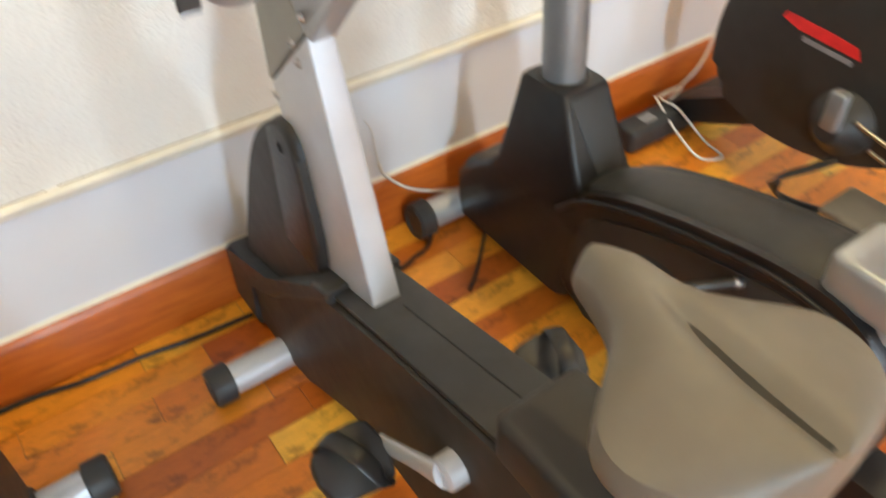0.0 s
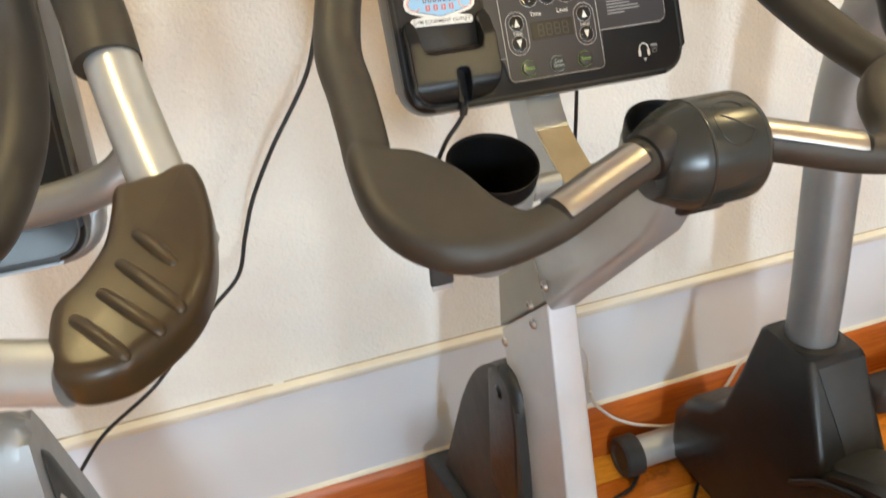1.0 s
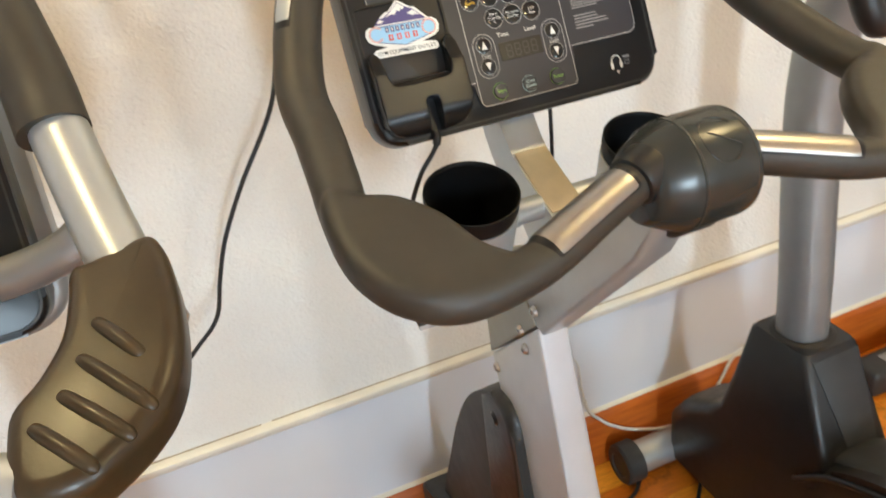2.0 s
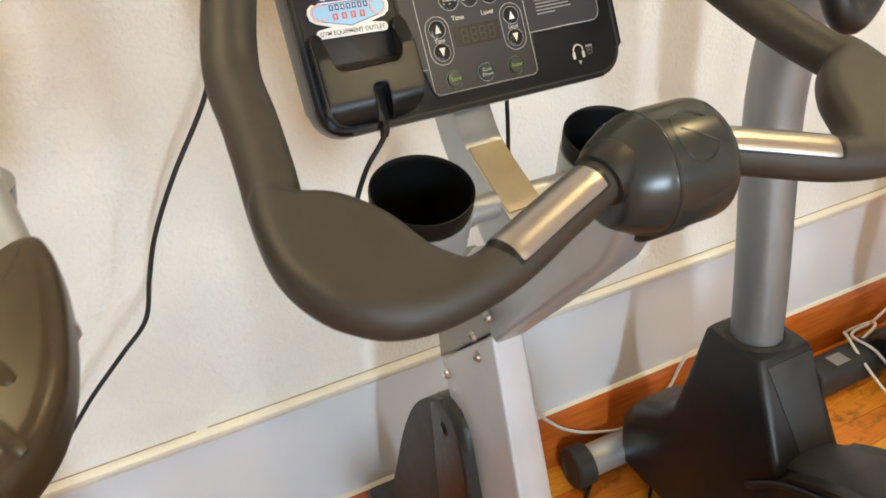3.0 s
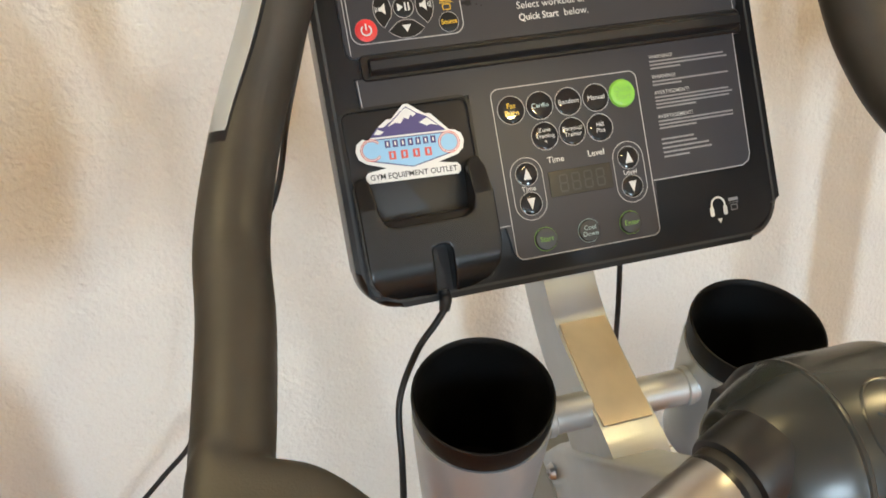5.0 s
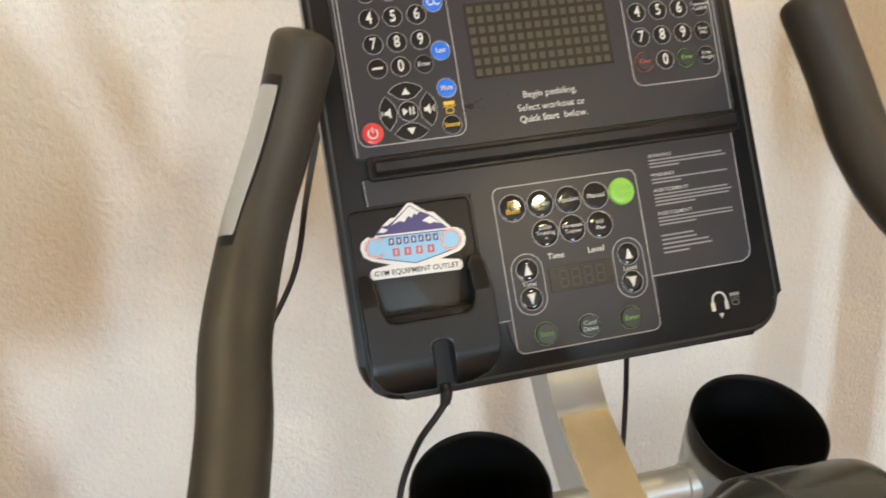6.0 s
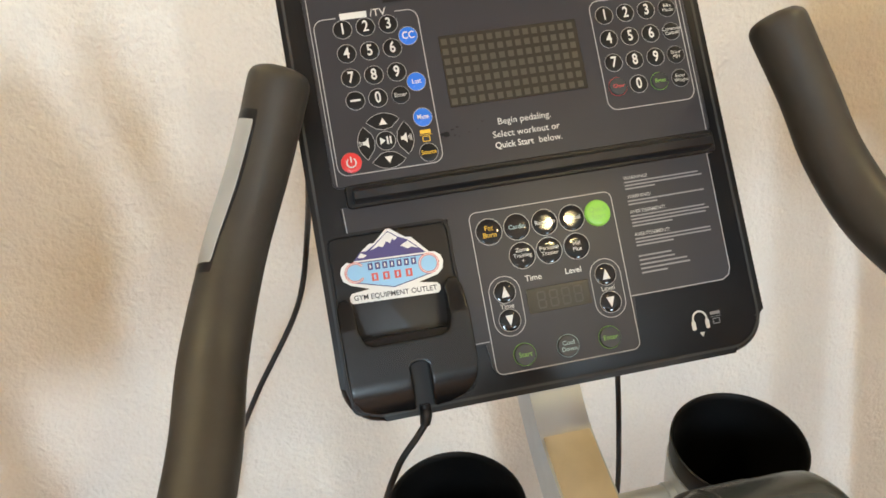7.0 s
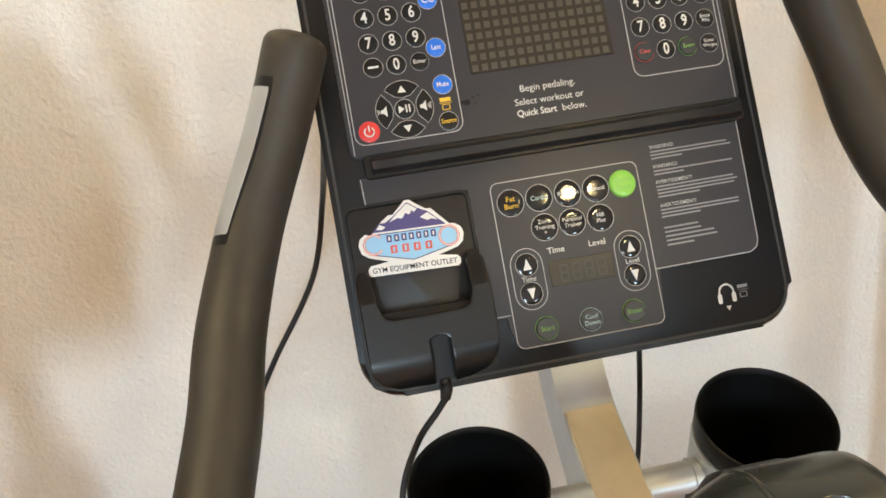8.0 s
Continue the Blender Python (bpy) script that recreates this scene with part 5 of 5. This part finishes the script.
part("lever_tip", revolve([(0, 0.004), (0.007, 0.004), (0.0100, 0.0), (0.0105, -0.010), (0.0092, -0.012)], axis_to((XR - 0.092, 0.638, 0.450), (XR - 0.06, 0.62, 0.451)), 20), CHROME, grip, "bright chrome lever tip")
part("console", slab(rounded(-0.16, 0.16, -0.12, 0.20, 0.02, 6), -0.05, 0.0, Matrix.Translation((XR, 1.13, 1.36)) @ Matrix.Rotation(math.pi / 2 - TILT_BACK, 4, "X"), 0.01, 3), BEZEL, rear, "dark console housing")
for s in (-1, 1):
    part("handle", sweep([(XR + s * 0.02, 1.10, 1.27), (XR + s * 0.12, 1.02, 1.24), (XR + s * 0.21, 0.98, 1.22), (XR + s * 0.235, 1.00, 1.30), (XR + s * 0.22, 1.04, 1.42)], 0.018, 20, 7, soft_end=True), BLACK, rear, "black curved handle")

# ---- the black machine beyond ----
XF = 2.08
far = thing("exercise_machine", (XF, 1.0, 0.0), "large black exercise machine with a red stripe badge", "exercise machine")
disc = round_path([(1.29, 0.24), (1.33, 0.36), (1.31, 0.52), (1.22, 0.68), (1.08, 0.76), (0.90, 0.74), (0.74, 0.62), (0.66, 0.44), (0.72, 0.30), (0.90, 0.20), (1.12, 0.18)], 5)
shell = part("body", profile_x(disc, XF - 0.09, XF + 0.09, 0.03, 5), BODY, far, "glossy black flywheel housing")
rot = Matrix(((0, 0, -1, XF - 0.0905), (-1, 0, 0, 1.045), (0, 1, 0, 0.485), (0, 0, 0, 1))) @ Matrix.Rotation(radians(-4), 4, "Z")
part("red_badge", slab([(-0.11, 0.012), (-0.10, 0.030), (0.02, 0.030), (0.10, 0.026), (0.115, 0.0), (-0.06, 0.0)], 0, 0.002, rot), simple("red_badge_paint", (0.75, 0.03, 0.03), 0.4), shell, "red slanted badge", smooth=False)
part("pale_badge", slab([(-0.04, -0.022), (-0.04, -0.010), (0.10, -0.010), (0.10, -0.022)], 0, 0.002, rot), GREYINK, shell, smooth=False)
cone = axis_to((XF - 0.09, 0.915, 0.315), (XF - 0.2, 0.915, 0.325))
part("crank_boss", revolve([(0, 0.075), (0.030, 0.075), (0.040, 0.066), (0.058, 0.030), (0.085, 0.012), (0.090, -0.02)], cone, 32), CHARCOAL, far, "grey conical crank cover")
part("crank_arm", box(XF - 0.185, XF - 0.15, 0.885, 0.930, 0.33, 0.435, 0.010, 3), GREYTUBE, far, "grey crank arm")
part("pedal_strap", sweep([(XF - 0.17, 0.86, 0.27), (XF - 0.21, 0.90, 0.235), (XF - 0.24, 0.95, 0.19), (XF - 0.22, 0.955, 0.13), (XF - 0.17, 0.89, 0.10), (XF - 0.14, 0.80, 0.12)], 0.016, 12, 6, flat=0.35, up=(0, 0, 1)), BLACK, far, "black pedal strap")
part("base_rail", profile_x(round_path([(1.46, 0.03), (1.46, 0.09), (1.32, 0.17), (1.15, 0.26), (1.10, 0.20), (1.30, 0.09)], 3), XF - 0.05, XF + 0.05, 0.015), BLACK, far, "black base rail")
part("front_foot", box(XF - 0.27, XF + 0.27, 1.40, 1.49, 0.0, 0.085, 0.02, 3), CHARCOAL, far, "dark grey foot bar")
part("rear_frame", sweep([(XF, 0.72, 0.34), (XF, 0.40, 0.20), (XF, 0.20, 0.06)], 0.04, 18, 6), BLACK, far, "black rear frame tube")
part("rear_foot", box(XF - 0.25, XF + 0.25, 0.15, 0.24, 0.0, 0.08, 0.02, 3), CHARCOAL, far, "dark grey foot bar")
part("pale_label", box(XF - 0.20, XF - 0.15, 1.42, 1.46, 0.0851, 0.0865), GREYINK, far)
for d in (0.0, 0.05):
    part("link_rod", sweep([(XF - 0.14, 0.86 - d, 0.36 - d), (XF - 0.14, 0.62 - d, 0.31 - d)], 0.006, 12, 1), CHROME, far, "thin bright link rod")
part("foot_pad", box(XF - 0.24, XF - 0.10, 0.60, 0.83, 0.155, 0.18, 0.012, 3), VINYL, far, "grey foot pad")

# ---- cords ----
def cord(label, points, r, material):
    return tagged(part("cord", sweep(points, r, 10, 8), material), label, "cord")


cord("white charger cord looped on the floor by the baseboard", [(1.026, 1.556, 0.235), (1.035, 1.554, 0.200), (1.055, 1.552, 0.172), (1.105, 1.550, 0.122), (1.19, 1.552, 0.070), (1.30, 1.552, 0.040), (1.41, 1.552, 0.100), (1.464, 1.553, 0.185), (1.510, 1.555, 0.200), (1.575, 1.553, 0.172), (1.70, 1.54, 0.085), (1.83, 1.52, 0.03), (1.95, 1.50, 0.010), (2.06, 1.47, 0.095), (2.14, 1.52, 0.07), (2.08, 1.55, 0.04), (1.99, 1.48, 0.095), (1.96, 1.36, 0.05), (1.97, 1.27, 0.006), (2.03, 1.235, 0.006), (2.05, 1.32, 0.006), (2.01, 1.41, 0.09), (2.03, 1.50, 0.08), (2.16, 1.53, 0.06), (2.27, 1.545, 0.11), (2.33, 1.553, 0.25)], 0.0042, WHITECORD)
cord("thin pale cord running up the wall", [(1.008, 1.574, 0.36), (1.022, 1.572, 0.33), (1.026, 1.570, 0.28), (1.026, 1.557, 0.236)], 0.0018, WHITECORD)
cord("black power cord lying along the floor", [(-0.45, 1.50, 0.006), (-0.10, 1.545, 0.006), (0.08, 1.548, 0.006), (0.203, 1.526, 0.006), (0.331, 1.518, 0.006), (0.45, 1.500, 0.006), (0.60, 1.488, 0.006)], 0.006, BLACKCORD)
cord("thin black cord end on the floor", [(1.30, 1.44, 0.02), (1.235, 1.38, 0.006), (1.177, 1.323, 0.005), (1.12, 1.27, 0.005), (1.078, 1.238, 0.005)], 0.0045, BLACKCORD)
cord("dark cord trailing from the foot bar", [(1.12, 1.46, 0.02), (1.08, 1.432, 0.006), (1.03, 1.42, 0.005), (0.97, 1.405, 0.005), (0.80, 1.42, 0.005)], 0.005, BLACKCORD)
cord("black cord hanging from the console to the neighbour", [(0.50, 1.20, 1.40), (0.476, 1.42, 1.25), (0.445, 1.45, 1.142), (0.375, 1.45, 1.035), (0.330, 1.45, 0.955), (0.305, 1.45, 0.89), (0.282, 1.45, 0.822), (0.235, 1.45, 0.775), (0.175, 1.45, 0.717), (0.102, 1.45, 0.638), (0.0, 1.45, 0.565), (-0.06, 1.44, 0.50)], 0.0036, BLACKCORD)
cord("thin black cord hanging down behind the console", [(0.752, 1.165, 1.24), (0.750, 1.155, 1.17), (0.747, 1.15, 1.08), (0.740, 1.15, 0.99), (0.725, 1.16, 0.92), (0.698, 1.165, 0.88)], 0.0026, BLACKCORD)

# ---- floor planks ----
rng = random.Random(11)
near, rest = [], bmesh.new()
WIDTH = 0.082
y = WALL_Y - 0.02
while y > BACK_Y:
    x = LEFT_X - rng.uniform(0, 0.5)
    while x < RIGHT_X:
        n = rng.choice((0.26, 0.34, 0.42, 0.55, 0.70))
        x0, x1 = max(x, LEFT_X), min(x + n, RIGHT_X)
        if x1 - x0 > 0.02:
            dz = rng.uniform(-0.0008, 0)
            if -0.6 < (x0 + x1) / 2 < 2.5 and y > 0.0:
                near.append((x0, x1, y, dz))
            else:
                box(x0 + 0.0007, x1 - 0.0007, y - WIDTH + 0.0007, y - 0.0007, -0.012, dz, bm=rest)
        x += n
    y -= WIDTH
for x0, x1, y, dz in near[:300]:
    part("plank", box(x0 + 0.0007, x1 - 0.0007, y - WIDTH + 0.0007, y - 0.0007, -0.012, dz), PLANK, floor, smooth=False)
for x0, x1, y, dz in near[300:]:
    box(x0 + 0.0007, x1 - 0.0007, y - WIDTH + 0.0007, y - 0.0007, -0.012, dz, bm=rest)
far_planks = part("far_planks", rest, PLANKS, floor, smooth=False)
far_planks["kind"] = "stuff"
